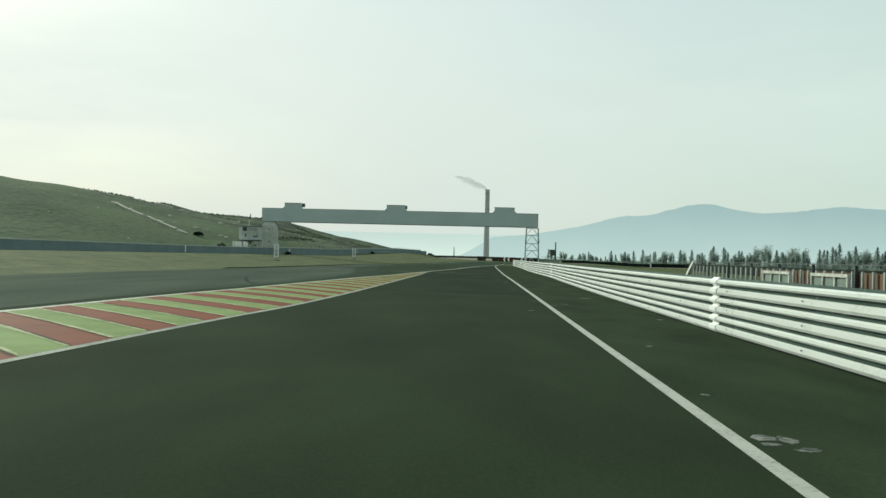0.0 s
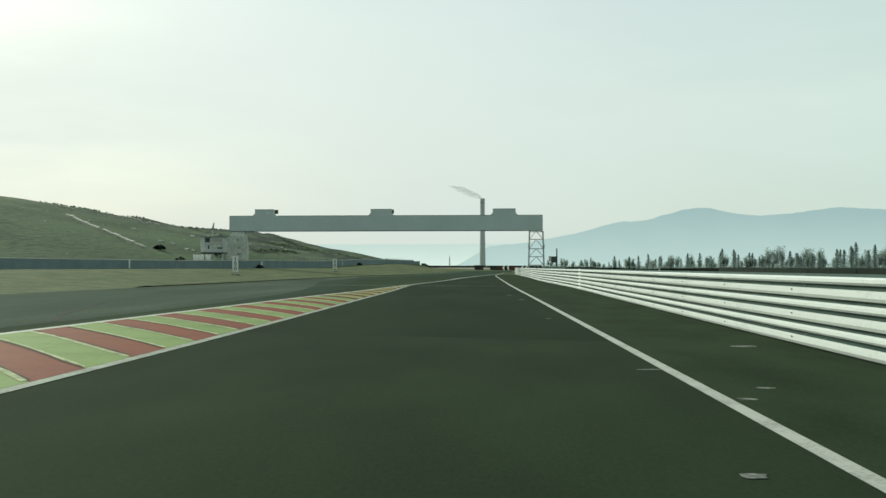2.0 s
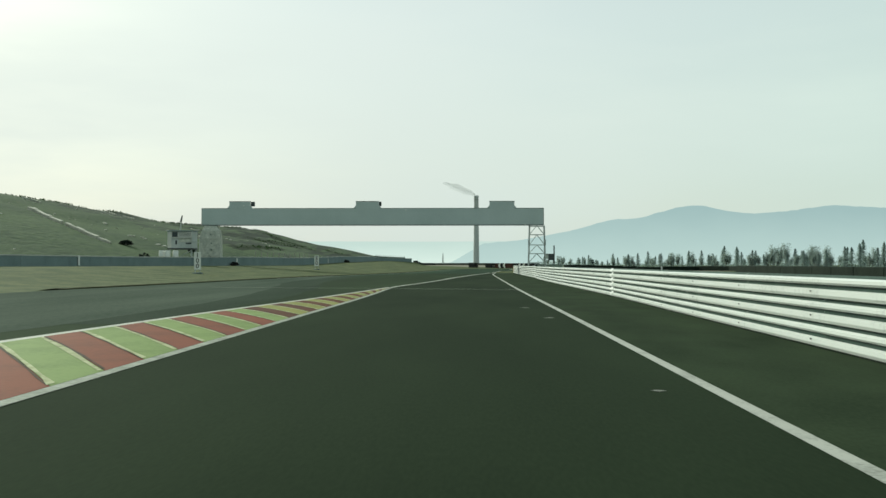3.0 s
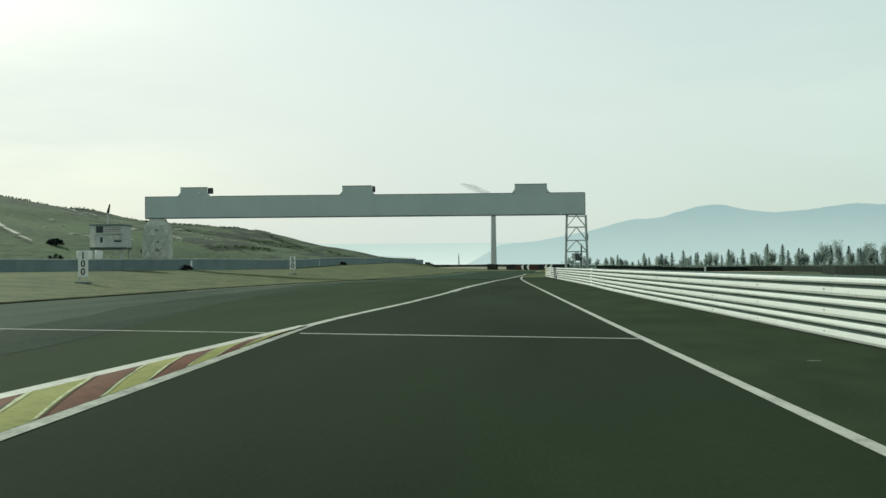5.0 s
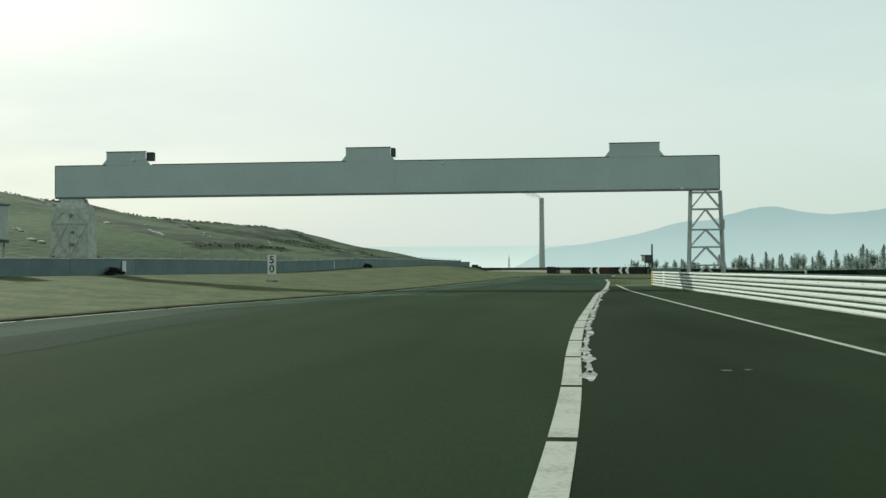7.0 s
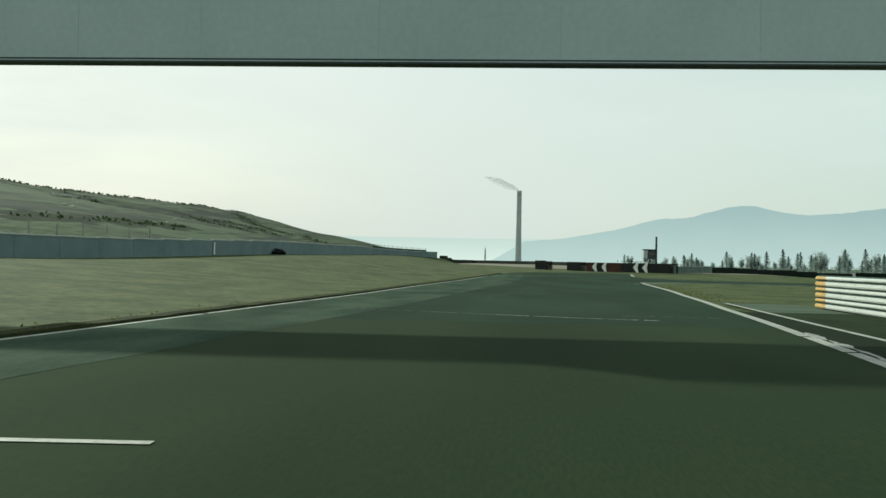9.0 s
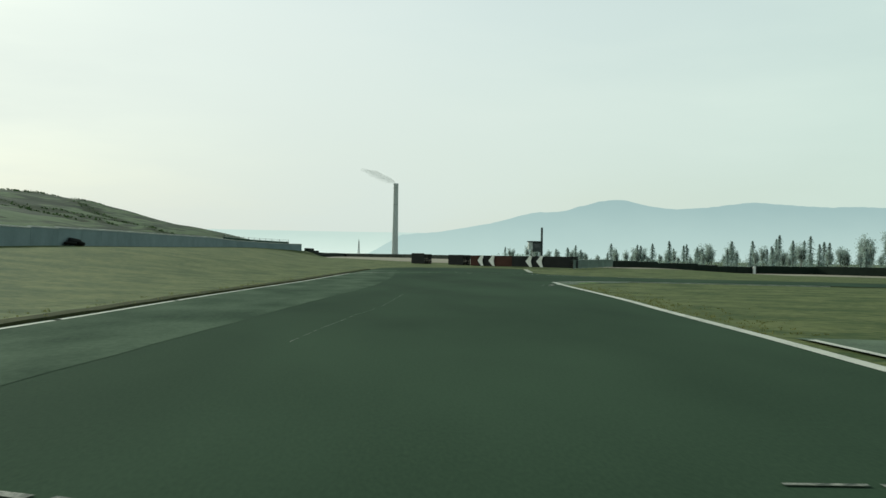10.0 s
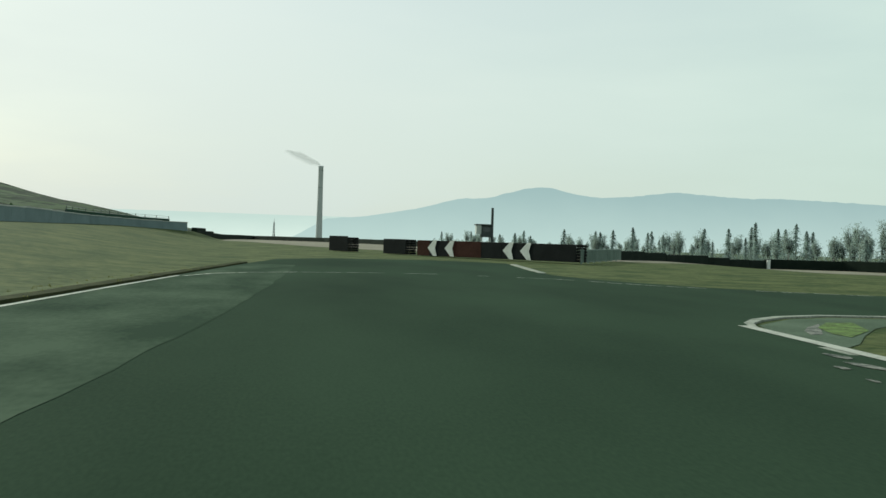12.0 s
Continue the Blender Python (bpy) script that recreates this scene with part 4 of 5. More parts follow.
def lattice(parent, xa, xb, za, zb, flare, levels, mat_, bar_w=0.12):
    """Four legs that spread towards the ground, with rungs and crossed braces on each side."""
    n = len(levels) - 1

    def leg(ix, iy, z):
        s = (zb - z) / (zb - za)
        cx = (xa + xb) / 2
        hx = (xb - xa) / 2 + flare * s
        return (cx + (hx if ix else -hx), (DEEP - 0.1 if iy else 0.1) + (0.15 if iy else -0.15) * s, z)

    for ix in (0, 1):
        for iy in (0, 1):
            part("leg", beam_between(bmesh.new(), leg(ix, iy, za), leg(ix, iy, zb), bar_w), mat_, parent)
    for z in levels[:-1] + [levels[-1] - 0.1]:
        for a, b in (((0, 0), (1, 0)), ((0, 1), (1, 1)), ((0, 0), (0, 1)), ((1, 0), (1, 1))):
            part("rung", beam_between(bmesh.new(), leg(*a, z), leg(*b, z), bar_w * 0.75), mat_, parent)
    for z0, z1 in zip(levels, levels[1:]):
        mid = (z0 + z1) / 2
        for iy in (0, 1):
            c = tuple((Vector(leg(0, iy, z1)) + Vector(leg(1, iy, z1))) / 2)
            part("brace", beam_between(bmesh.new(), leg(0, iy, z0), c, bar_w * 0.5), mat_, parent)
            part("brace", beam_between(bmesh.new(), leg(1, iy, z0), c, bar_w * 0.5), mat_, parent)


tower = thing("gantry_tower", Matrix.Translation((0, GY, 0)), "pale green-grey steel lattice tower carrying the gantry", "tower", "gantry supports")
lattice(tower, 6.30, 8.22, 0.0, ZB - 0.03, 0.18, [0.0, 1.4, 2.6, 3.75, 5.1, ZB - 0.03], M_GALV, 0.135)
part("foot", boxed(5.97, 8.56, -0.15, DEEP + 0.15, -0.1, 0.25, bevel=0.03), M_CONCRETE, tower)
part("splice_plate", boxed(6.09, 6.34, 0.0, 0.04, 3.75, 4.4), M_GALV, tower)
part("splice_plate", boxed(8.22, 8.44, 0.0, 0.04, 3.75, 4.4), M_GALV, tower)

pier = thing("gantry_pier", Matrix.Translation((-36.2, GY, 0)), "pale clad pier carrying the gantry behind the wall", "pier", "gantry supports")
bm = bmesh.new()
rings = []
for z, x0_, x1_, y0_, y1_ in ((0.7, -1.46, 1.45, -0.34, 1.05), (2.4, -1.44, 1.40, -0.32, 1.02), (4.6, -1.38, 1.38, -0.28, 0.98), (5.65, -1.12, 1.26, -0.20, 0.90), (6.08, -0.82, 0.92, -0.04, 0.72), (ZB - 0.035, -0.80, 0.90, 0.0, 0.66)):
    rings.append([bm.verts.new((x, y, z)) for x, y in ((x0_, y0_), (x1_, y0_), (x1_, y1_), (x0_, y1_))])
for a, b in zip(rings, rings[1:]):
    for i in range(4):
        bm.faces.new((a[i - 1], a[i], b[i], b[i - 1]))
bm.faces.new(rings[-1])
bm.faces.new(list(reversed(rings[0])))
bmesh.ops.recalc_face_normals(bm, faces=bm.faces)
bmesh.ops.bevel(bm, geom=bm.edges[:], offset=0.03, segments=1, affect="EDGES")
part("cladding", bm, M_CLAD, pier)
for (xa, za), (xb, zb) in (((-1.36, 2.3), (-0.15, 4.5)), ((-0.1, 2.3), (-1.25, 4.5)), ((0.05, 2.3), (1.25, 4.5)), ((1.34, 2.3), (0.15, 4.5)), ((-1.36, 4.58), (1.36, 4.58)), ((-1.2, 4.7), (-0.2, 5.6)), ((1.2, 4.7), (0.2, 5.6)), ((0.0, 2.3), (0.0, 5.6)), ((-1.4, 2.28), (1.38, 2.28))):
    part("strut", beam_between(bmesh.new(), (xa, -0.36 + 0.018 * (za - 2.3), za), (xb, -0.36 + 0.018 * (zb - 2.3) + (0.09 if zb > 5 else 0), zb), 0.06), M_CLAD, pier)
for x, z in ((0.12, 5.15), (0.25, 3.95), (0.25, 3.1)):
    part("vent", boxed(x - 0.10, x + 0.10, -0.40, -0.26, z - 0.10, z + 0.10), M_FENCE, pier)

# ---------------------------------------------------------------- wall on the far side of the track
wall = thing("wall_track", Matrix.Identity(4), "long low grey concrete wall with a pale coping", "wall", kind="structure")
for y0 in frange(-24, 308, 4.0)[:-1]:
    y1 = y0 + 3.97
    a, b = Vector((WALL_LEFT(y0), y0, 0)), Vector((WALL_LEFT(y1), y1, 0))
    za = height(a.x + 0.3, a.y) - 0.2
    zt = 2.15 - 0.016 * max(0, y0 - 270) - 0.26 * (1 - smooth01((y0 - 122) / 50)) + 0.46 * smooth01((y0 - 180) / 40) + rise(y0)
    d = (b - a).normalized()
    turn = Matrix.Rotation(math.atan2(d.y, d.x), 4, "Z")
    L = (b - a).length
    part("panel", boxed(0, L, -0.09, 0.09, za, zt, bevel=0.012), M_CONCRETE, wall).matrix_basis = Matrix.Translation((a.x, a.y, 0)) @ turn
    part("coping", boxed(0, L + 0.03, -0.13, 0.13, zt + 0.001, zt + 0.085, bevel=0.012), M_COPING, wall).matrix_basis = Matrix.Translation((a.x, a.y, 0)) @ turn


def wall_marker(y0, w=0.30, tall=0.95):
    x = WALL_LEFT(y0) + 0.16
    t = thing("track_marker", Matrix.Translation((x, y0, height(x, y0))), "narrow white marker panel standing at the wall", "marker", "marker panels at the wall")
    part("face", boxed(-0.02, 0.03, -w / 2, w / 2, 0.02, tall, bevel=0.01), M_WHITE, t)
    part("foot", boxed(-0.04, 0.12, -w / 3, w / 3, -0.06, 0.02), M_CONCRETE, t)


for y0, w in ((117.7, 0.38), (158.3, 0.62), (76.0, 0.34), (204.0, 0.28)):
    wall_marker(y0, w)

posts = thing("hill_fence", Matrix.Identity(4), "row of dark wooden fence posts behind the wall", "fence")
for y0 in frange(170, 197, 2.7):
    x = WALL_LEFT(y0) - 1.4
    z = height(x, y0)
    part("post", beam_between(bmesh.new(), (x, y0, z - 0.2), (x + random.uniform(-0.05, 0.05), y0, 3.0 + random.uniform(-0.12, 0.12)), 0.06, 0.05, sides=6), M_BARK, posts)

rail_fence = thing("railing", Matrix.Identity(4), "thin steel railing on top of the wall's end", "railing")
prev = None
for y0 in frange(281, 305, 2.0):
    x, z = WALL_LEFT(y0), 2.69 - 0.016 * max(0, y0 - 270) + rise(y0)
    part("post", beam_between(bmesh.new(), (x, y0, z - 0.1), (x, y0, z + 0.58), 0.06), M_TRIM, rail_fence)
    if prev:
        part("netting", beam_between(bmesh.new(), (prev[0], prev[1], prev[2] + 0.13), (x, y0, z + 0.13), 0.26, sides=4), M_NET, rail_fence, "dark green netting strip")
        for dz in (0.34, 0.55):
            part("rail", beam_between(bmesh.new(), (prev[0], prev[1], prev[2] + dz), (x, y0, z + dz), 0.03), M_GALV, rail_fence)
    prev = (x, y0, z)

# ---------------------------------------------------------------- distance boards


def digit_mesh(text, size):
    cu = bpy.data.curves.new("digits", "FONT")
    cu.body, cu.size, cu.align_x, cu.align_y, cu.extrude, cu.offset = text, size, "CENTER", "CENTER", 0.004, size * 0.018
    ob = bpy.data.objects.new("digits", cu)
    me = bpy.data.meshes.new_from_object(ob)
    bpy.data.objects.remove(ob)
    return me


def distance_board(x, y, z0, z1, w, text, label):
    g = height(x, y)
    t = thing("distance_board", Matrix.Translation((x, y, g)), label, "sign", "distance boards")
    board = part("board", boxed(-w / 2, w / 2, -0.02, 0.02, z0 - g, z1 - g, bevel=0.006), M_WHITE, t)
    for s in (-1, 1):
        part("post", boxed(s * w * 0.35 - 0.025, s * w * 0.35 + 0.025, 0.022, 0.07, -0.1, z1 - g - 0.1), M_GALV, t)
    part("base", boxed(-w * 0.7, w * 0.7, -0.2, 0.2, -0.04, 0.07, bevel=0.02), M_CONCRETE, t)
    n = len(text)
    step = (z1 - z0) * 0.92 / n
    for i, ch in enumerate(text):
        me = digit_mesh(ch, step * 1.16)
        me.materials.append(M_BLACK)
        shared("digit", me, board, Matrix.Translation((0, -0.026, z1 - g - (z1 - z0) * 0.04 - step * (i + 0.5))) @ Matrix.Rotation(math.pi / 2, 4, "X"))


distance_board(-25.6, 113.0, 0.70, 2.26, 0.61, "100", "white braking distance board with stacked black numerals 100")
distance_board(-22.0, 157.4, 0.95, 2.30, 0.60, "50", "white braking distance board with stacked black numerals 50")

# ---------------------------------------------------------------- marshal hut behind the wall
HX, HY = -37.98, 144.3
hz = height(HX + 1.5, HY + 1.0)
hut = thing("marshal_hut", Matrix.Translation((HX, HY, 0)), "pale marshal hut on stilts with dark windows and antenna", "hut")
part("body", boxed(0.0, 3.0, 0.0, 2.2, 3.12, 5.14, bevel=0.03), M_HUT, hut)
part("roof", boxed(-0.10, 3.10, -0.16, 2.3, 5.143, 5.25, bevel=0.02), M_CONCRETE, hut)
part("floor_beam", boxed(-0.05, 3.05, -0.05, 2.25, 2.96, 3.117, bevel=0.015), M_TRIM, hut)
for x, y in ((0.12, 0.12), (2.78, 0.12), (0.12, 2.0), (2.78, 2.0)):
    part("stilt", boxed(x, x + 0.14, y, y + 0.14, hz - 0.3, 2.957), M_GALV, hut)
part("brace", beam_between(bmesh.new(), (0.2, 0.1, hz + 0.3), (2.8, 0.1, 2.85), 0.06), M_GALV, hut)
part("corner_panel", boxed(-0.02, 0.46, -0.05, -0.004, 3.16, 5.12, bevel=0.015), M_COPING, hut)
win = part("window", boxed(0.54, 1.21, -0.03, 0.02, 4.46, 5.06), M_GLASS, hut, "dark open window")
for x0_, x1_, z0_, z1_ in ((0.50, 0.54, 4.42, 5.10), (1.21, 1.25, 4.42, 5.10), (0.54, 1.21, 5.06, 5.10), (0.54, 1.21, 4.42, 4.46)):
    part("window_frame", boxed(x0_, x1_, -0.045, 0.0, z0_, z1_), M_COPING, win)
shutter = part("shutter", boxed(1.32, 2.92, -0.045, -0.004, 4.46, 5.02, bevel=0.01), M_COPING, hut, "pale folded shutter with dark slots")
for k in range(3):
    part("slot", boxed(1.40, 2.84, -0.052, -0.046, 4.58 + 0.15 * k, 4.63 + 0.15 * k), M_TRIM, shutter)
part("sill", boxed(0.48, 2.95, -0.12, 0.0, 4.34, 4.415), M_COPING, hut)
part("small_window", boxed(0.92, 1.14, -0.02, 0.02, 3.56, 4.06), M_GLASS, hut)
part("sign_panel", boxed(2.20, 2.88, -0.04, -0.005, 3.60, 3.78), M_TRIM, hut)
part("lower_panel", boxed(1.30, 2.92, -0.025, -0.003, 3.84, 4.28, bevel=0.008), M_CLAD, hut)
part("balcony_rail", beam_between(bmesh.new(), (3.0, -0.1, 3.9), (3.9, -0.1, 3.8), 0.05), M_GALV, hut)
part("antenna", beam_between(bmesh.new(), (1.36, 0.6, 5.2), (1.42, 0.6, 6.3), 0.07, sides=8), M_COPING, hut)
part("loudspeaker", beam_between(bmesh.new(), (1.42, 0.55, 6.3), (1.62, 0.5, 7.1), 0.13, 0.06, sides=8), M_TRIM, hut, "dark horn on the mast")


def barrel(x, y, r, h):
    z = height(x, y)
    t = thing("barrel", Matrix.Translation((x, y, z)), "white plastic barrel standing behind the wall", "barrel", "barrels by the hut")
    bm = bmesh.new()
    prof = [(0.02, 0), (r * 0.92, 0), (r, 0.06), (r * 0.97, h * 0.3), (r * 1.02, h * 0.34), (r * 0.97, h * 0.38), (r * 0.97, h * 0.62), (r * 1.02, h * 0.66), (r * 0.97, h * 0.7), (r, h - 0.08), (r * 0.9, h), (0.02, h)]
    rings = [[bm.verts.new((rr * math.cos(k * math.tau / 14), rr * math.sin(k * math.tau / 14), zz)) for k in range(14)] for rr, zz in prof]
    for a, b in zip(rings, rings[1:]):
        for k in range(14):
            bm.faces.new((a[k - 1], a[k], b[k], b[k - 1]))
    body = part("body", bm, M_WHITE, t, smooth=True)
    lid = bmesh.new()
    bmesh.ops.create_cone(lid, cap_ends=True, segments=14, radius1=r * 0.9, radius2=r * 0.82, depth=0.05)
    bmesh.ops.translate(lid, verts=lid.verts, vec=(0, 0, h + 0.026))
    part("lid", lid, M_COPING, body)


for x, y in ((-38.2, 142.7), (-37.4, 142.4), (-36.5, 142.6)):
    barrel(x, y, 0.34, 1.75)


def clump(name, x, y, w, h, mat_, label, count=220):
    """A low bush of many small leaves."""
    z = height(x, y)
    t = thing(name, Matrix.Translation((x, y, z)), label, "bush", "bushes on the bank")
    part("stem", beam_between(bmesh.new(), (0, 0, -0.1), (0.05, 0, h * 0.6), 0.08, 0.03, sides=6), M_BARK, t)
    bm = bmesh.new()
    for _ in range(count):
        a, r, zz = random.uniform(0, math.tau), math.sqrt(random.random()), random.random() ** 0.8
        p = Vector((w * r * math.cos(a) * (1 - 0.4 * zz), w * 0.7 * r * math.sin(a), h * zz * (1 - 0.3 * r)))
        q = Vector((random.uniform(-1, 1), random.uniform(-1, 1), random.uniform(-1, 1))).normalized() * 0.16
        s = q.cross(Vector((random.uniform(-1, 1), random.uniform(-1, 1), 1))).normalized() * 0.09
        vs = [bm.verts.new(p - q), bm.verts.new(p + s), bm.verts.new(p + q), bm.verts.new(p - s)]
        bm.faces.new(vs)
    part("leaves", bm, mat_, t)


clump("bush", -39.8, 141.0, 1.1, 1.7, M_HEDGE, "dark leafless bush on the bank behind the wall")
clump("bush", -49.9, 163.6, 1.2, 0.75, M_HEDGE, "low dark bush on the hillside behind the wall", 380)
clump("bush", -44.3, 177.0, 0.8, 1.15, M_HEDGE, "dark leafless bush on the bank behind the wall")
clump("bush", -35.3, 152.6, 1.0, 1.3, M_HEDGE, "dark leafless bush on the bank behind the wall")


def tyre_heap(x, y, w, h):
    z = height(x, y)
    t = thing("tyre_heap", Matrix.Translation((x, y, z)), "low heap of black tyres lying against the wall", "tyres", "tyre heaps at the wall")
    for i in range(4):
        bm = bmesh.new()
        torus(bm, 0.32, 0.12, 14, 6)
        part("tyre", bm, M_RUBBER, t, smooth=True).matrix_basis = Matrix.Translation((0.1 * (i % 2), (i - 1.5) * w * 0.42, 0.12 + 0.10 * (i in (1, 2)))) @ Matrix.Rotation(random.uniform(-0.35, 0.35), 4, "X")
    bm = bmesh.new()
    torus(bm, 0.32, 0.12, 14, 6)
    part("tyre", bm, M_RUBBER, t, smooth=True).matrix_basis = Matrix.Translation((0.05, 0, 0.36)) @ Matrix.Rotation(0.2, 4, "Y")


def torus(bm, R, r, n, m):
    rings = [[bm.verts.new(((R + r * math.cos(j * math.tau / m)) * math.cos(i * math.tau / n), (R + r * math.cos(j * math.tau / m)) * math.sin(i * math.tau / n), r * math.sin(j * math.tau / m) * 0.85)) for j in range(m)] for i in range(n)]
    for i in range(n):
        for j in range(m):
            bm.faces.new((rings[i - 1][j - 1], rings[i][j - 1], rings[i][j], rings[i - 1][j]))
    return bm


tyre_heap(-25.7, 217.5, 1.1, 0.6)
tyre_heap(-32.75, 156.3, 0.9, 0.6)

# pale strips and stones on the hillside
drain = thing("hill_drain", Matrix.Identity(4), "pale broken concrete drain running down the hillside", "drain", kind="structure")


def on_hill(x, y, up=0.06):
    return (x, y, height(x, y) + up)


for (xa, ya), (xb, yb), wide in (((-72.6, 183.2), (-62.4, 171.6), 0.75), ((-61.2, 170.4), (-53.4, 162.2), 0.60), ((-53.0, 161.8), (-50.6, 159.5), 0.4), ((-81.0, 234.0), (-75.0, 228.3), 0.55), ((-73.0, 227.0), (-70.2, 225.6), 0.5), ((-53.6, 214.0), (-50.2, 210.2), 0.5), ((-70.2, 275.0), (-67.6, 261.5), 0.45), ((-84.0, 205.6), (-80.0, 204.2), 0.45)):
    n = 9
    for i in range(n):
        a = on_hill(xa + (xb - xa) * i / n, ya + (yb - ya) * i / n, 0.16)
        b = on_hill(xa + (xb - xa) * (i + 0.93) / n, ya + (yb - ya) * (i + 0.93) / n, 0.16)
        part("slab", beam_between(bmesh.new(), a, b, wide * random.uniform(0.6, 1.0)), M_STRAW, drain)
rng = random.Random(5)
stones = bmesh.new()
SPOTS = [(-66.6, 200.0), (-55.3, 182.2), (-66.2, 286.7), (-59.8, 215.7), (-49.4, 176.4), (-75.7, 286.3), (-53.1, 236.7), (-53.1, 181.2), (-70.8, 273.7)]
for k in range(60):
    x, y = SPOTS[k % 9] if k < 18 else (rng.uniform(-85, -47), rng.uniform(114, 277))
    if 8 < k < 18:
        x, y = x + rng.uniform(-1, 1), y + rng.uniform(-1.5, 1.5)
    r = bmesh.ops.create_icosphere(stones, subdivisions=1, radius=rng.uniform(0.25, 0.45) if k < 18 else rng.uniform(0.08, 0.26))
    for v in r["verts"]:
        v.co = Vector((v.co.x * 1.1, v.co.y * 1.5, v.co.z * 0.45)) * rng.uniform(0.8, 1.2) + Vector(on_hill(x, y, 0.0))
tagged(mesh_object("hill_stones", stones, M_STRAW), "scattered pale stones and dry tufts on the hillside", "stones", kind="stuff")

# dark gorse along the crest and in the gullies of the hill
rs = random.Random(31)
verts, faces = [], []


def sprig(x, y, up, size):
    z = height(x, y) + up
    a = rs.uniform(0, math.tau)
    dx, dy, lean = math.cos(a) * size, math.sin(a) * size, rs.uniform(-0.2, 0.2)
    n0 = len(verts)
    verts.extend([(x - dx, y - dy, z - size * 0.4), (x + dx, y + dy, z - size * 0.4), (x + dx * 0.5 + lean, y + dy * 0.5, z + size), (x - dx * 0.5 + lean, y - dy * 0.5, z + size * 0.8)])
    faces.append((n0, n0 + 1, n0 + 2, n0 + 3))


for _ in range(1200):
    y = rs.uniform(210, 600)
    sprig(-88.5 + rs.gauss(0, 0.9), y, rs.uniform(-0.08, 0.12), rs.uniform(0.12, 0.26))
for (xa, ya), (xb, yb), wide in GULLIES:
    long_ = math.hypot(xb - xa, yb - ya)
    for _ in range(int(long_ * wide * 1.6) + 8):
        u = rs.random()
        off = rs.gauss(0, wide * math.sin(math.pi * (0.06 + 0.88 * u)) * 0.8)
        sprig(xa + (xb - xa) * u + off, ya + (yb - ya) * u + off * 0.6, 0.0, rs.uniform(0.10, 0.26))
me = bpy.data.meshes.new("hill_gorse")
me.from_pydata(verts, [], faces)
me.materials.append(M_GORSE)
tagged(new("hill_gorse", me), "dark green gorse along the crest and gullies of the hill", "shrubs", kind="stuff")

# ---------------------------------------------------------------- tyre walls at the end of the straight
tyre_mesh = bpy.data.meshes.new("tyre")
bm = torus(bmesh.new(), 0.22, 0.105, 10, 5)
bm.to_mesh(tyre_mesh)
bm.free()
for f in tyre_mesh.polygons:
    f.use_smooth = True
tyre_mesh.materials.append(M_RUBBER)
TA, TB = Vector((-2.26, 263.8, rise(263.8))), Vector((12.53, 244.5, rise(244.5)))
WAY = (TB - TA).normalized()
LEN = (TB - TA).length


def chevron(bm, x, tall, w, lean=1):
    """A white arrow that points along the wall, with hollow back."""
    pts = [(x, tall * 0.50), (x + w * 0.62, 0.03), (x + w, 0.02), (x + w * 0.80, tall * 0.5), (x + w, tall - 0.02), (x + w * 0.62, tall - 0.03)]
    front = [bm.verts.new((px, -0.05, pz)) for px, pz in pts]
    back = [bm.verts.new((px, -0.028, pz)) for px, pz in pts]
    bm.faces.new(front)
    for i in range(len(pts)):
        bm.faces.new((front[i - 1], front[i], back[i], back[i - 1]))
    bmesh.ops.recalc_face_normals(bm, faces=bm.faces)
    return bm


def tyre_block(s0, s1, tall, belts, arrows, label):
    origin = TA + WAY * (s0 * LEN)
    width = (s1 - s0) * LEN
    t = thing("tyre_wall", Matrix.Translation(origin) @ Matrix.Rotation(math.atan2(WAY.y, WAY.x), 4, "Z"), label, "tyre wall", "tyre walls at the bend")
    n = max(2, int(width / 0.66))
    layers = int(tall / 0.19)
    for i in range(n):
        for row in (0, 1):
            for k in range(layers):
                shared("tyre", tyre_mesh, t, Matrix.Translation(((i + 0.5) * width / n + rng.uniform(-0.02, 0.02), 0.36 + row * 0.66, 0.09 + k * 0.185)))
    x, spans_ = 0.0, []
    for w, m_ in belts:
        belt = part("belt", boxed(x + 0.01, x + w * width - 0.01, -0.026, 0.012, 0.03, tall - 0.10 + rng.uniform(-0.02, 0.02), bevel=0.008), m_, t)
        spans_.append((x, belt))
        x += w * width
    for ax in arrows:
        owner = [b for x_, b in spans_ if x_ <= ax * width + 0.3][-1]
        part("arrow", chevron(bmesh.new(), ax * width - 0.1, tall - 0.04, 0.92), M_WHITE, owner, "white direction arrow")


tyre_block(0.0, 0.095, 1.28, [(1, M_BELT)], [], "free-standing block of stacked tyres wrapped in black belt")
tyre_block(0.265, 0.365, 1.22, [(1, M_BELT)], [], "free-standing block of stacked tyres wrapped in black belt")
tyre_block(0.415, 1.0, 1.19, [(0.09, M_BELT_RED), (0.13, M_BELT), (0.22, M_BELT_RED), (0.13, M_BELT), (0.13, M_BELT), (0.30, M_BELT)], [0.085, 0.205, 0.585, 0.690], "long tyre wall with black and faded red belt and white arrows")

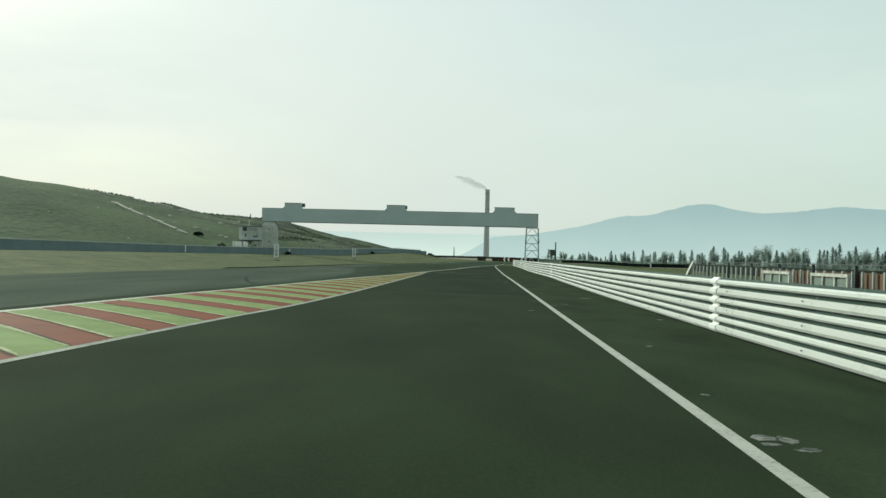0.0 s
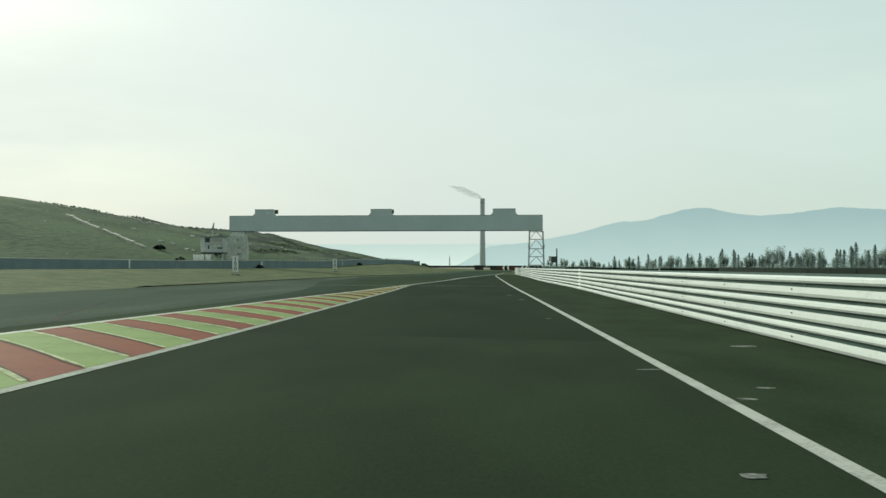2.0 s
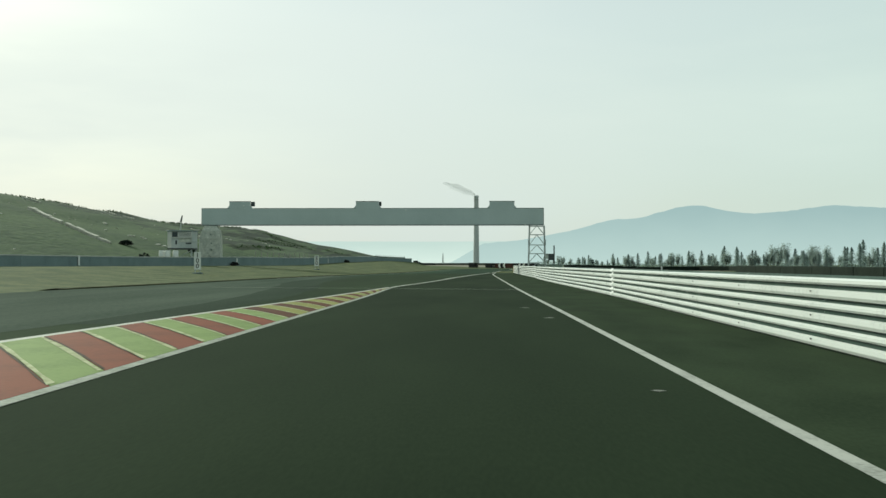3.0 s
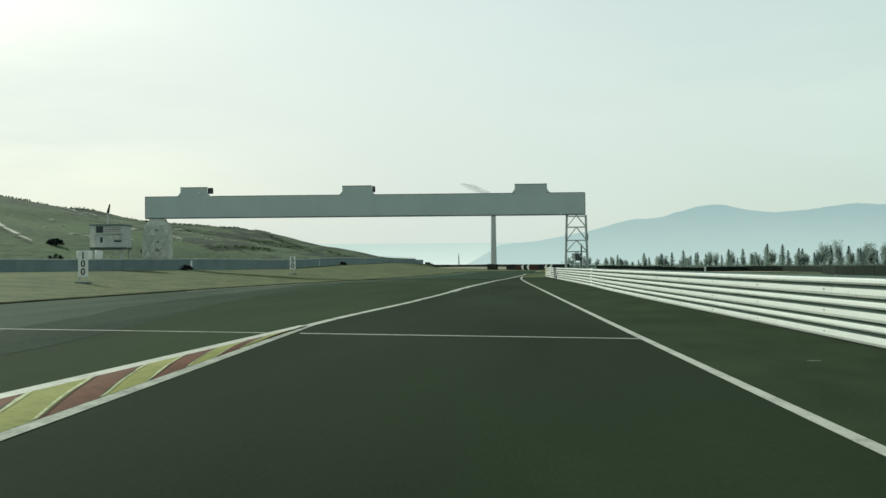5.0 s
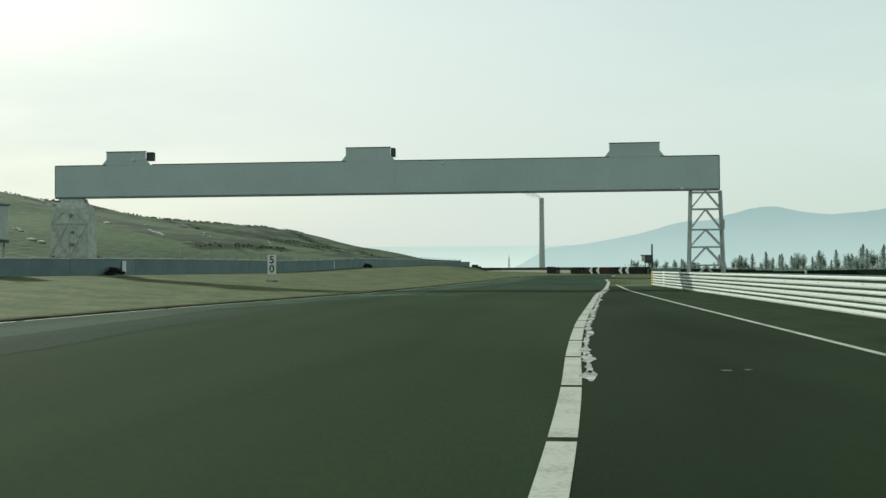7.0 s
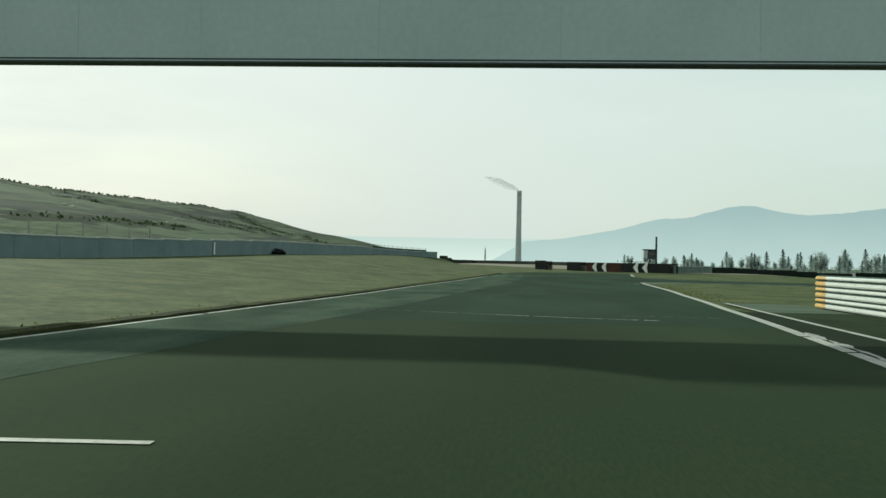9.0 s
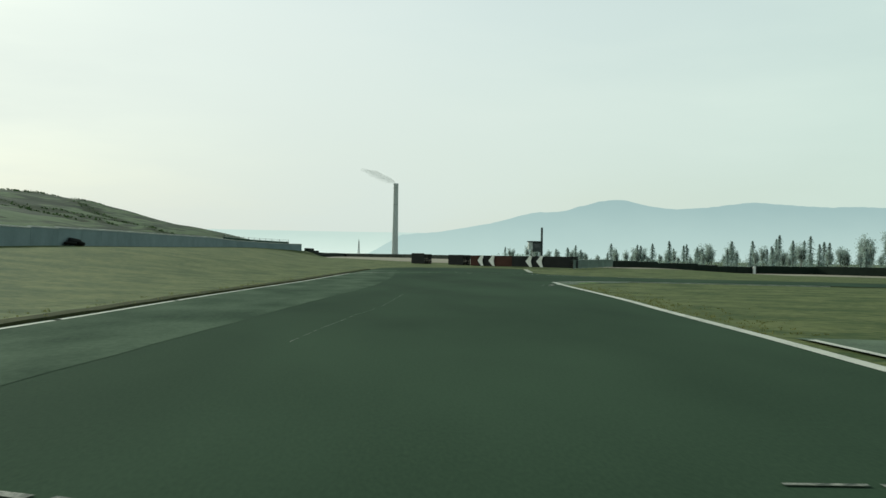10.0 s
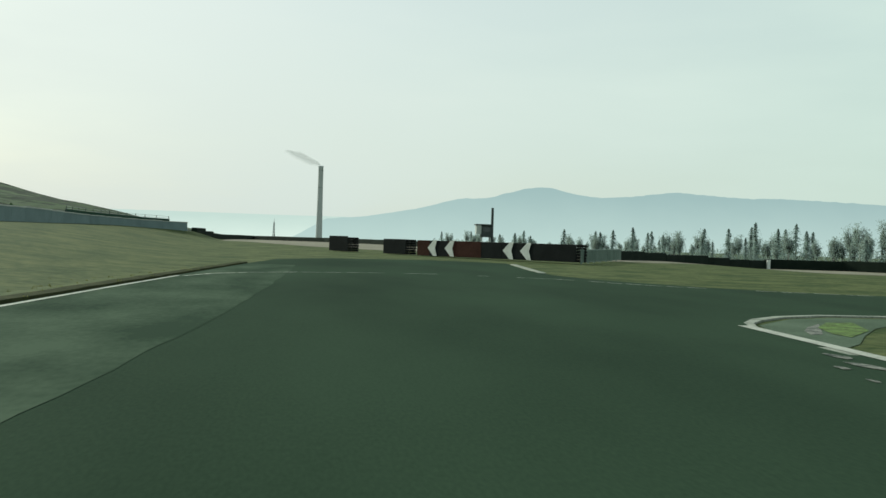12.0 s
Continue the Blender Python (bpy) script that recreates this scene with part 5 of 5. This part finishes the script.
panels = thing("site_fence", Matrix.Identity(4), "grey-green slatted site fence beside the tyre wall", "fence")
FA, FB = Vector((12.86, 244.5, rise(244.5))), Vector((19.8, 258.6, rise(258.6)))
for i in range(7):
    a, b = FA + (FB - FA) * (i / 7), FA + (FB - FA) * ((i + 0.96) / 7)
    part("post", beam_between(bmesh.new(), a, a + Vector((0, 0, 0.92)), 0.06, sides=6), M_FENCE, panels)
    for z in (0.12, 0.85):
        part("rail", beam_between(bmesh.new(), a + Vector((0, 0, z)), b + Vector((0, 0, z)), 0.045, sides=6), M_FENCE, panels)
    for k in range(9):
        p = a + (b - a) * ((k + 0.5) / 9)
        part("slat", beam_between(bmesh.new(), p + Vector((0, 0, 0.12)), p + Vector((0, 0, 0.85)), 0.075), M_FENCE, panels)

# white kerb stone in front of the arrows and the island of the bend
curb = thing("kerb_stone", Matrix.Identity(4), "short white painted kerb at the mouth of the run-off", "kerb")
for i in range(6):
    ya, yb = 225.8 + 2.2 * i, 225.8 + 2.2 * (i + 0.95)
    a, b = Vector((6.1 + 0.105 * (ya - 225.8), ya, rise(ya))), Vector((6.1 + 0.105 * (yb - 225.8), yb, rise(yb)))
    part("stone", beam_between(bmesh.new(), a + Vector((0, 0, -0.13)), b + Vector((0, 0, -0.13)), 0.30), M_KERBSTONE, curb)
island = thing("island_kerb", Matrix.Identity(4), "pale concrete kerb round the tip of the infield", "kerb", kind="structure")
tip = [(3.3, 196.4), (3.42, 198.4), (3.55, 199.6), (3.72, 200.5), (4.05, 201.4), (4.6, 202.25), (5.5, 203.2), (6.75, 203.9), (8.2, 204.0), (12.4, 203.1), (18.4, 201.2)]
for (xa, ya), (xb, yb) in zip(tip, tip[1:]):
    n = max(1, int(math.hypot(xb - xa, yb - ya) / 1.0))
    for i in range(n):
        a = Vector((xa + (xb - xa) * i / n, ya + (yb - ya) * i / n, rise(ya) - 0.125))
        b = Vector((xa + (xb - xa) * (i + 0.98) / n, ya + (yb - ya) * (i + 0.98) / n, rise(yb) - 0.125))
        part("stone", beam_between(bmesh.new(), a, b, 0.25), M_KERBSTONE, island)
inner = [(3.7, 199.6), (4.2, 201.2), (5.6, 202.9), (6.8, 203.5), (8.6, 203.5), (7.4, 202.2), (6.2, 201.0), (5.2, 199.6), (4.3, 198.2), (3.6, 197.4), (3.5, 198.4)]
tagged(mesh_object("island_paving", sheet(bmesh.new(), inner, lambda x, y: rise(y) - 0.024), M_APRON), "worn grey paving at the tip of the infield", "paving", kind="structure")
tagged(mesh_object("island_paint", sheet(bmesh.new(), [(5.9, 202.1), (6.5, 202.25), (6.2, 201.5), (5.8, 200.5), (4.75, 199.2), (4.72, 199.7), (5.1, 200.9)], lambda x, y: rise(y) - 0.016), M_LIME_FLAKED), "flaked patch of lime green paint on the infield tip", "road marking", kind="structure")
tagged(mesh_object("island_slab", sheet(bmesh.new(), [(4.9, 200.9), (5.6, 201.8), (5.3, 201.2), (4.9, 200.4), (4.5, 199.6), (4.25, 199.5), (4.5, 200.2)], lambda x, y: rise(y) - 0.019), M_FAINT), "pale broken slab on the infield tip", "paving", kind="structure")

# ---------------------------------------------------------------- dark barriers beyond the track


def dark_wall(name, pts, heights, label):
    t = thing(name, Matrix.Identity(4), label, "barrier", "dark barriers round the track")
    for (xa, ya), (xb, yb), tall in zip(pts, pts[1:], heights):
        d = Vector((xb - xa, yb - ya, 0))
        n = max(1, int(d.length / 6))
        for i in range(n):
            a = Vector((xa, ya, 0)) + d * (i / n)
            L = d.length / n - 0.02
            z = min(height(a.x, a.y), height(a.x + d.x / n, a.y + d.y / n))
            bm = boxed(0, L, -0.35, 0.35, -0.05, tall * rng.uniform(0.98, 1.02), bevel=0.06)
            part("block", bm, M_HEDGE, t).matrix_basis = Matrix.Translation((a.x, a.y, z)) @ Matrix.Rotation(math.atan2(d.y, d.x), 4, "Z")


dark_wall("tyre_barrier", [(-18.0, 309.11), (-15.6, 355.3), (-15.1, 375.33), (-1.6, 350.85), (9.4, 319.68), (17.4, 284.07)], [0.70] * 5, "low dark tyre barrier behind the gravel")
dark_wall("tyre_barrier", [(20.6, 262.5), (33.0, 280.5), (50.0, 298.0), (60.0, 298.0), (66.0, 288.0), (64.5, 250.0), (63.5, 212.0)], [0.75, 0.95, 1.10, 1.2, 1.2, 1.1], "dark tyre barrier beyond the infield and gravel")
dark_wall("tyre_barrier", [(40.0, 181.0), (34.0, 158.5), (30.0, 107.0), (28.0, 54.0), (27.0, -26.0)], [1.0, 1.0, 1.0, 1.0], "long dark tyre barrier along the infield")
t = thing("marker_post", Matrix.Translation((49.8, 296.6, height(49.8, 296.6))), "short white marker post before the dark barrier", "post")
part("stake", boxed(-0.2, 0.2, -0.1, 0.1, -0.05, 1.05, bevel=0.02), M_WHITE, t)

# marshal cabin and mast beyond the bend
cabin = thing("marshal_cabin", Matrix.Translation((23.05, 339.4, rise(339.4))), "small dark marshal cabin with a flat overhanging roof", "cabin")
part("leg", boxed(-0.6, -0.45, -0.6, -0.45, -0.1, 2.2), M_GALV, cabin)
part("leg", boxed(0.75, 0.9, -0.6, -0.45, -0.1, 2.2), M_GALV, cabin)
part("leg", boxed(-0.6, -0.45, 0.45, 0.6, -0.1, 2.2), M_GALV, cabin)
part("leg", boxed(0.75, 0.9, 0.45, 0.6, -0.1, 2.2), M_GALV, cabin)
part("body", boxed(-0.65, 1.0, -0.7, 0.7, 1.6, 3.45, bevel=0.03), M_TRIM, cabin)
part("window", boxed(-0.4, 0.7, -0.73, -0.705, 2.4, 3.1), M_GLASS, cabin)
part("side_panel", boxed(-1.45, -0.66, -0.72, 0.5, 2.0, 3.43, bevel=0.02), M_HUT, cabin, "pale grey side panel")
part("roof", boxed(-1.6, 1.15, -0.9, 0.9, 3.452, 3.62, bevel=0.02), M_TRIM, cabin)
mast = thing("light_mast", Matrix.Translation((24.2, 339.4, rise(339.4))), "slim dark light mast beside the marshal cabin", "mast")
part("pole", beam_between(bmesh.new(), (0, 0, -0.1), (0, 0, 6.0), 0.24, 0.20, sides=8), M_TRIM, mast)
part("head", boxed(-0.18, 0.18, -0.15, 0.15, 6.0, 6.25, bevel=0.02), M_TRIM, mast)
pylon = thing("lattice_mast", Matrix.Translation((-14.4, 456, rise(456))) @ Matrix.Scale(0.66, 4), "slim dark lattice mast far beyond the track", "mast")
for sx in (-1, 1):
    for sy in (-1, 1):
        part("leg", beam_between(bmesh.new(), (sx * 0.45, sy * 0.45, -0.2), (sx * 0.08, sy * 0.08, 7.2), 0.16), M_TRIM, pylon)
for k in range(6):
    z0, z1 = k * 1.2, k * 1.2 + 1.2
    w0, w1 = 0.45 - 0.37 * z0 / 7.2, 0.45 - 0.37 * z1 / 7.2
    for s in (-1, 1):
        part("brace", beam_between(bmesh.new(), (-w0 * s, -w0, z0), (w1 * s, -w1, z1), 0.10), M_TRIM, pylon)
part("spike", beam_between(bmesh.new(), (0, 0, 7.1), (0, 0, 8.6), 0.10, 0.04, sides=6), M_TRIM, pylon)

# ---------------------------------------------------------------- power station chimney and smoke
chimney = thing("chimney", Matrix.Translation((5.4, 2500, 0)) @ Matrix.Diagonal((0.9, 0.9, 0.943, 1)), "tall slender power station chimney far away in haze", "chimney")
bm = bmesh.new()
rings = [[bm.verts.new((r * math.cos(k * math.tau / 24), r * math.sin(k * math.tau / 24), z)) for k in range(24)] for r, z in ((8.4, -3), (7.4, 60), (6.5, 130), (6.2, 178), (6.6, 179), (6.6, 183), (5.4, 183), (5.4, 175))]
for a, b in zip(rings, rings[1:]):
    for k in range(24):
        bm.faces.new((a[k - 1], a[k], b[k], b[k - 1]))
part("shaft", bm, M_CHIMNEY, chimney, smooth=True)
for z in (60, 130, 172):
    bm = bmesh.new()
    torus(bm, 7.2 - z * 0.005, 0.35, 24, 5)
    bmesh.ops.translate(bm, verts=bm.verts, vec=(0, 0, z))
    part("gallery", bm, M_TRIM, chimney)
bm = bmesh.new()
for wide in (1.0, 0.8, 0.6, 0.4):
    rings = []
    for i in range(25):
        s = i / 24
        c = Vector((3.4 - 83 * s * (0.8 + 0.2 * wide), 2500, 173.5 + 31 * s**0.85 + 2.0 * noise.noise((s * 4, 0.5, 0))))
        k = (2.0 + 9.5 * math.sin(math.pi * min(1, s * 0.78 + 0.05)) ** 0.9 * (1 - s**3)) * wide
        rings.append([bm.verts.new(c + Vector((0, math.cos(a) * k * 0.6, math.sin(a) * k * (1 + 0.18 * noise.noise((s * 5, math.sin(a) * 1.2, 3)))))) for a in [j * math.tau / 12 for j in range(12)]])
    for a_, b_ in zip(rings, rings[1:]):
        for j in range(12):
            bm.faces.new((a_[j - 1], a_[j], b_[j], b_[j - 1]))
tagged(mesh_object("smoke_plume", bm, M_SMOKE, smooth=True), "thin grey smoke drifting from the chimney", "smoke", kind="stuff")

# ---------------------------------------------------------------- trees


def conifer(seed, tall):
    r = random.Random(seed)
    trunk, crown = bmesh.new(), bmesh.new()
    beam_between(trunk, (0, 0, -0.3), (0, 0, tall * 0.96), 0.16, 0.03, sides=6)
    n = int(70 + tall * 10)
    for i in range(n):
        s = (i + r.random()) / n
        z = tall * (0.10 + 0.90 * s)
        reach = tall * 0.36 * (1 - s) ** 0.75 * r.uniform(0.5, 1.15) + 0.12
        a = r.uniform(0, math.tau)
        out = Vector((math.cos(a), math.sin(a), 0))
        side_ = Vector((-out.y, out.x, 0))
        for j in range(5):
            q = (j + 0.6) / 5
            p = out * reach * q + Vector((0, 0, z - reach * 0.25 * q))
            w = (0.24 - 0.09 * q) * (0.7 + tall * 0.05)
            tilt = Vector((0, 0, r.uniform(-0.35, 0.1)))
            crown.faces.new([crown.verts.new(p - side_ * w + tilt * 0.5), crown.verts.new(p + out * w * 1.3 + tilt), crown.verts.new(p + side_ * w + tilt * 0.5), crown.verts.new(p - out * w * 0.5 + Vector((0, 0, 0.18)))])
    return trunk, crown


def broadleaf(seed, tall):
    r = random.Random(seed)
    trunk, crown = bmesh.new(), bmesh.new()
    beam_between(trunk, (0, 0, -0.3), (0, 0, tall * 0.45), 0.18, 0.11, sides=6)
    ends = []
    for i in range(9):
        a = i * 2.4 + r.uniform(-0.3, 0.3)
        z0 = tall * r.uniform(0.2, 0.45)
        p = Vector((math.cos(a) * tall * r.uniform(0.06, 0.17), math.sin(a) * tall * r.uniform(0.06, 0.17), tall * r.uniform(0.55, 1.0)))
        beam_between(trunk, (0, 0, z0), p, 0.08, 0.02, sides=5)
        ends.append((Vector((0, 0, z0)), p))
    for _ in range(1150):
        a, b = r.choice(ends)
        p = a.lerp(b, r.uniform(0.15, 1.08)) + Vector((r.gauss(0, 1), r.gauss(0, 1), r.gauss(0, 0.8))) * tall * 0.058
        q = Vector((r.uniform(-1, 1), r.uniform(-1, 1), r.uniform(0, 1.2))).normalized() * r.uniform(0.15, 0.34)
        s = q.cross(Vector((r.uniform(-1, 1), r.uniform(-1, 1), 0.3))).normalized() * r.uniform(0.06, 0.13)
        crown.faces.new([crown.verts.new(p - q), crown.verts.new(p + s), crown.verts.new(p + q), crown.verts.new(p - s)])
    return trunk, crown


def soften(ob):
    """Turn a crown's normals mostly up, so its shading evens out as in haze."""
    me = ob.data
    for f in me.polygons:
        f.use_smooth = True
    me.normals_split_custom_set_from_vertices([(v.co.x * 0.35, v.co.y * 0.35, 1.0) for v in me.vertices])


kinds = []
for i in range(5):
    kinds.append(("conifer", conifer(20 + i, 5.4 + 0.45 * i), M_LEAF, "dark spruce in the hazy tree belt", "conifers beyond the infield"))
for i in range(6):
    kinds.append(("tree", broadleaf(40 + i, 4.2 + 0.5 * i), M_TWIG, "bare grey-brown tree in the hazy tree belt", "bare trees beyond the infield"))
rt = random.Random(11)
spots = []
for i in range(215):
    u = ((i + rt.random()) / 215) ** 0.9
    spots.append((26 + 128 * u + rt.uniform(-4, 4), 413 - 98 * u + rt.uniform(-28, 37) * (0.35 + 0.65 * u)))
spots.sort(key=lambda p: -p[1])
made = {}
for i, (x, y) in enumerate(spots):
    k = rt.randrange(5, 11) if rt.random() < 0.66 else rt.randrange(5)
    size = rt.choice((0.72, 0.85, 0.95, 1.05, 1.2)) * rt.uniform(0.9, 1.1) * (0.50 + 0.58 * min(1, max(0, x - 20) / 90))
    m = Matrix.Translation((x, y, height(x, y))) @ Matrix.Rotation(rt.uniform(0, math.tau), 4, "Z") @ Matrix.Scale(size, 4)
    if k not in made:
        name, (trunk, crown), m_, label, group = kinds[k]
        t = thing(name, m, label, "tree", group)
        part("trunk", trunk, M_BARK, t)
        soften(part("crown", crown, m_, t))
        made[k] = t
    else:
        first = made[k]
        c = copy_thing(first, Matrix.Identity(4))
        c.matrix_basis = m

# low bare brushwood between the trunks
rg = random.Random(21)
verts, faces = [], []
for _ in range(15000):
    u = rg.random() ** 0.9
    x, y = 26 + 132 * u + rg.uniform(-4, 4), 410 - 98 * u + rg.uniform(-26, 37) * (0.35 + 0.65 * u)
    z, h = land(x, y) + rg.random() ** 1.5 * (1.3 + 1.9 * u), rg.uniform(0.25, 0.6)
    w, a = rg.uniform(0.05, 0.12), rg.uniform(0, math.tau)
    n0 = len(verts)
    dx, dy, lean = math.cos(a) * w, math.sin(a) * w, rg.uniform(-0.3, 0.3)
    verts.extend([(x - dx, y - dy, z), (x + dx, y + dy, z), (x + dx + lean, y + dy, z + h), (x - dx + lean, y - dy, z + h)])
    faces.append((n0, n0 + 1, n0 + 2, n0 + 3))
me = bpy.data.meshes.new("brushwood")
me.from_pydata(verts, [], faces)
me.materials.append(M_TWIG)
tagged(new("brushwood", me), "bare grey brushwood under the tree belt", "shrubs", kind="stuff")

# ---------------------------------------------------------------- grass tufts along the verges
verts, faces = [], []


def tuft(x, y, z, h):
    for _ in range(5):
        a, lean = rg.uniform(0, math.tau), rg.uniform(0.1, 0.7)
        w = rg.uniform(0.010, 0.022)
        hx, hy = math.cos(a), math.sin(a)
        hh = h * rg.uniform(0.6, 1.2)
        n0 = len(verts)
        ox, oy = x + rg.uniform(-0.06, 0.06), y + rg.uniform(-0.06, 0.06)
        verts.extend([(ox - hy * w, oy + hx * w, z), (ox + hy * w, oy - hx * w, z), (ox + hx * lean * hh, oy + hy * lean * hh, z + hh)])
        faces.append((n0, n0 + 1, n0 + 2))


for _ in range(420):
    y = rg.uniform(108, 222)
    d = abs(rg.gauss(0, 1)) * 0.7 + 0.05
    x = EDGE_LEFT(y) - d
    tuft(x, y, max(height(x, y) - 0.04, rise(y) + 0.05 - 0.06 * max(0, d - 0.3)), rg.uniform(0.02, 0.06))
for _ in range(380):
    y = rg.uniform(167, 199)
    x = DASHED(y) + 0.25 + abs(rg.gauss(0, 1)) * 0.8
    if not (2.7 < x < 8.5 and y > 194):
        tuft(x, y, rise(y) - 0.04, rg.uniform(0.02, 0.06))
me = bpy.data.meshes.new("grass_tufts")
me.from_pydata(verts, [], faces)
me.materials.append(M_BLADE)
tagged(new("grass_tufts", me), "dry yellow-green grass tufts along the verges", "grass", kind="stuff")
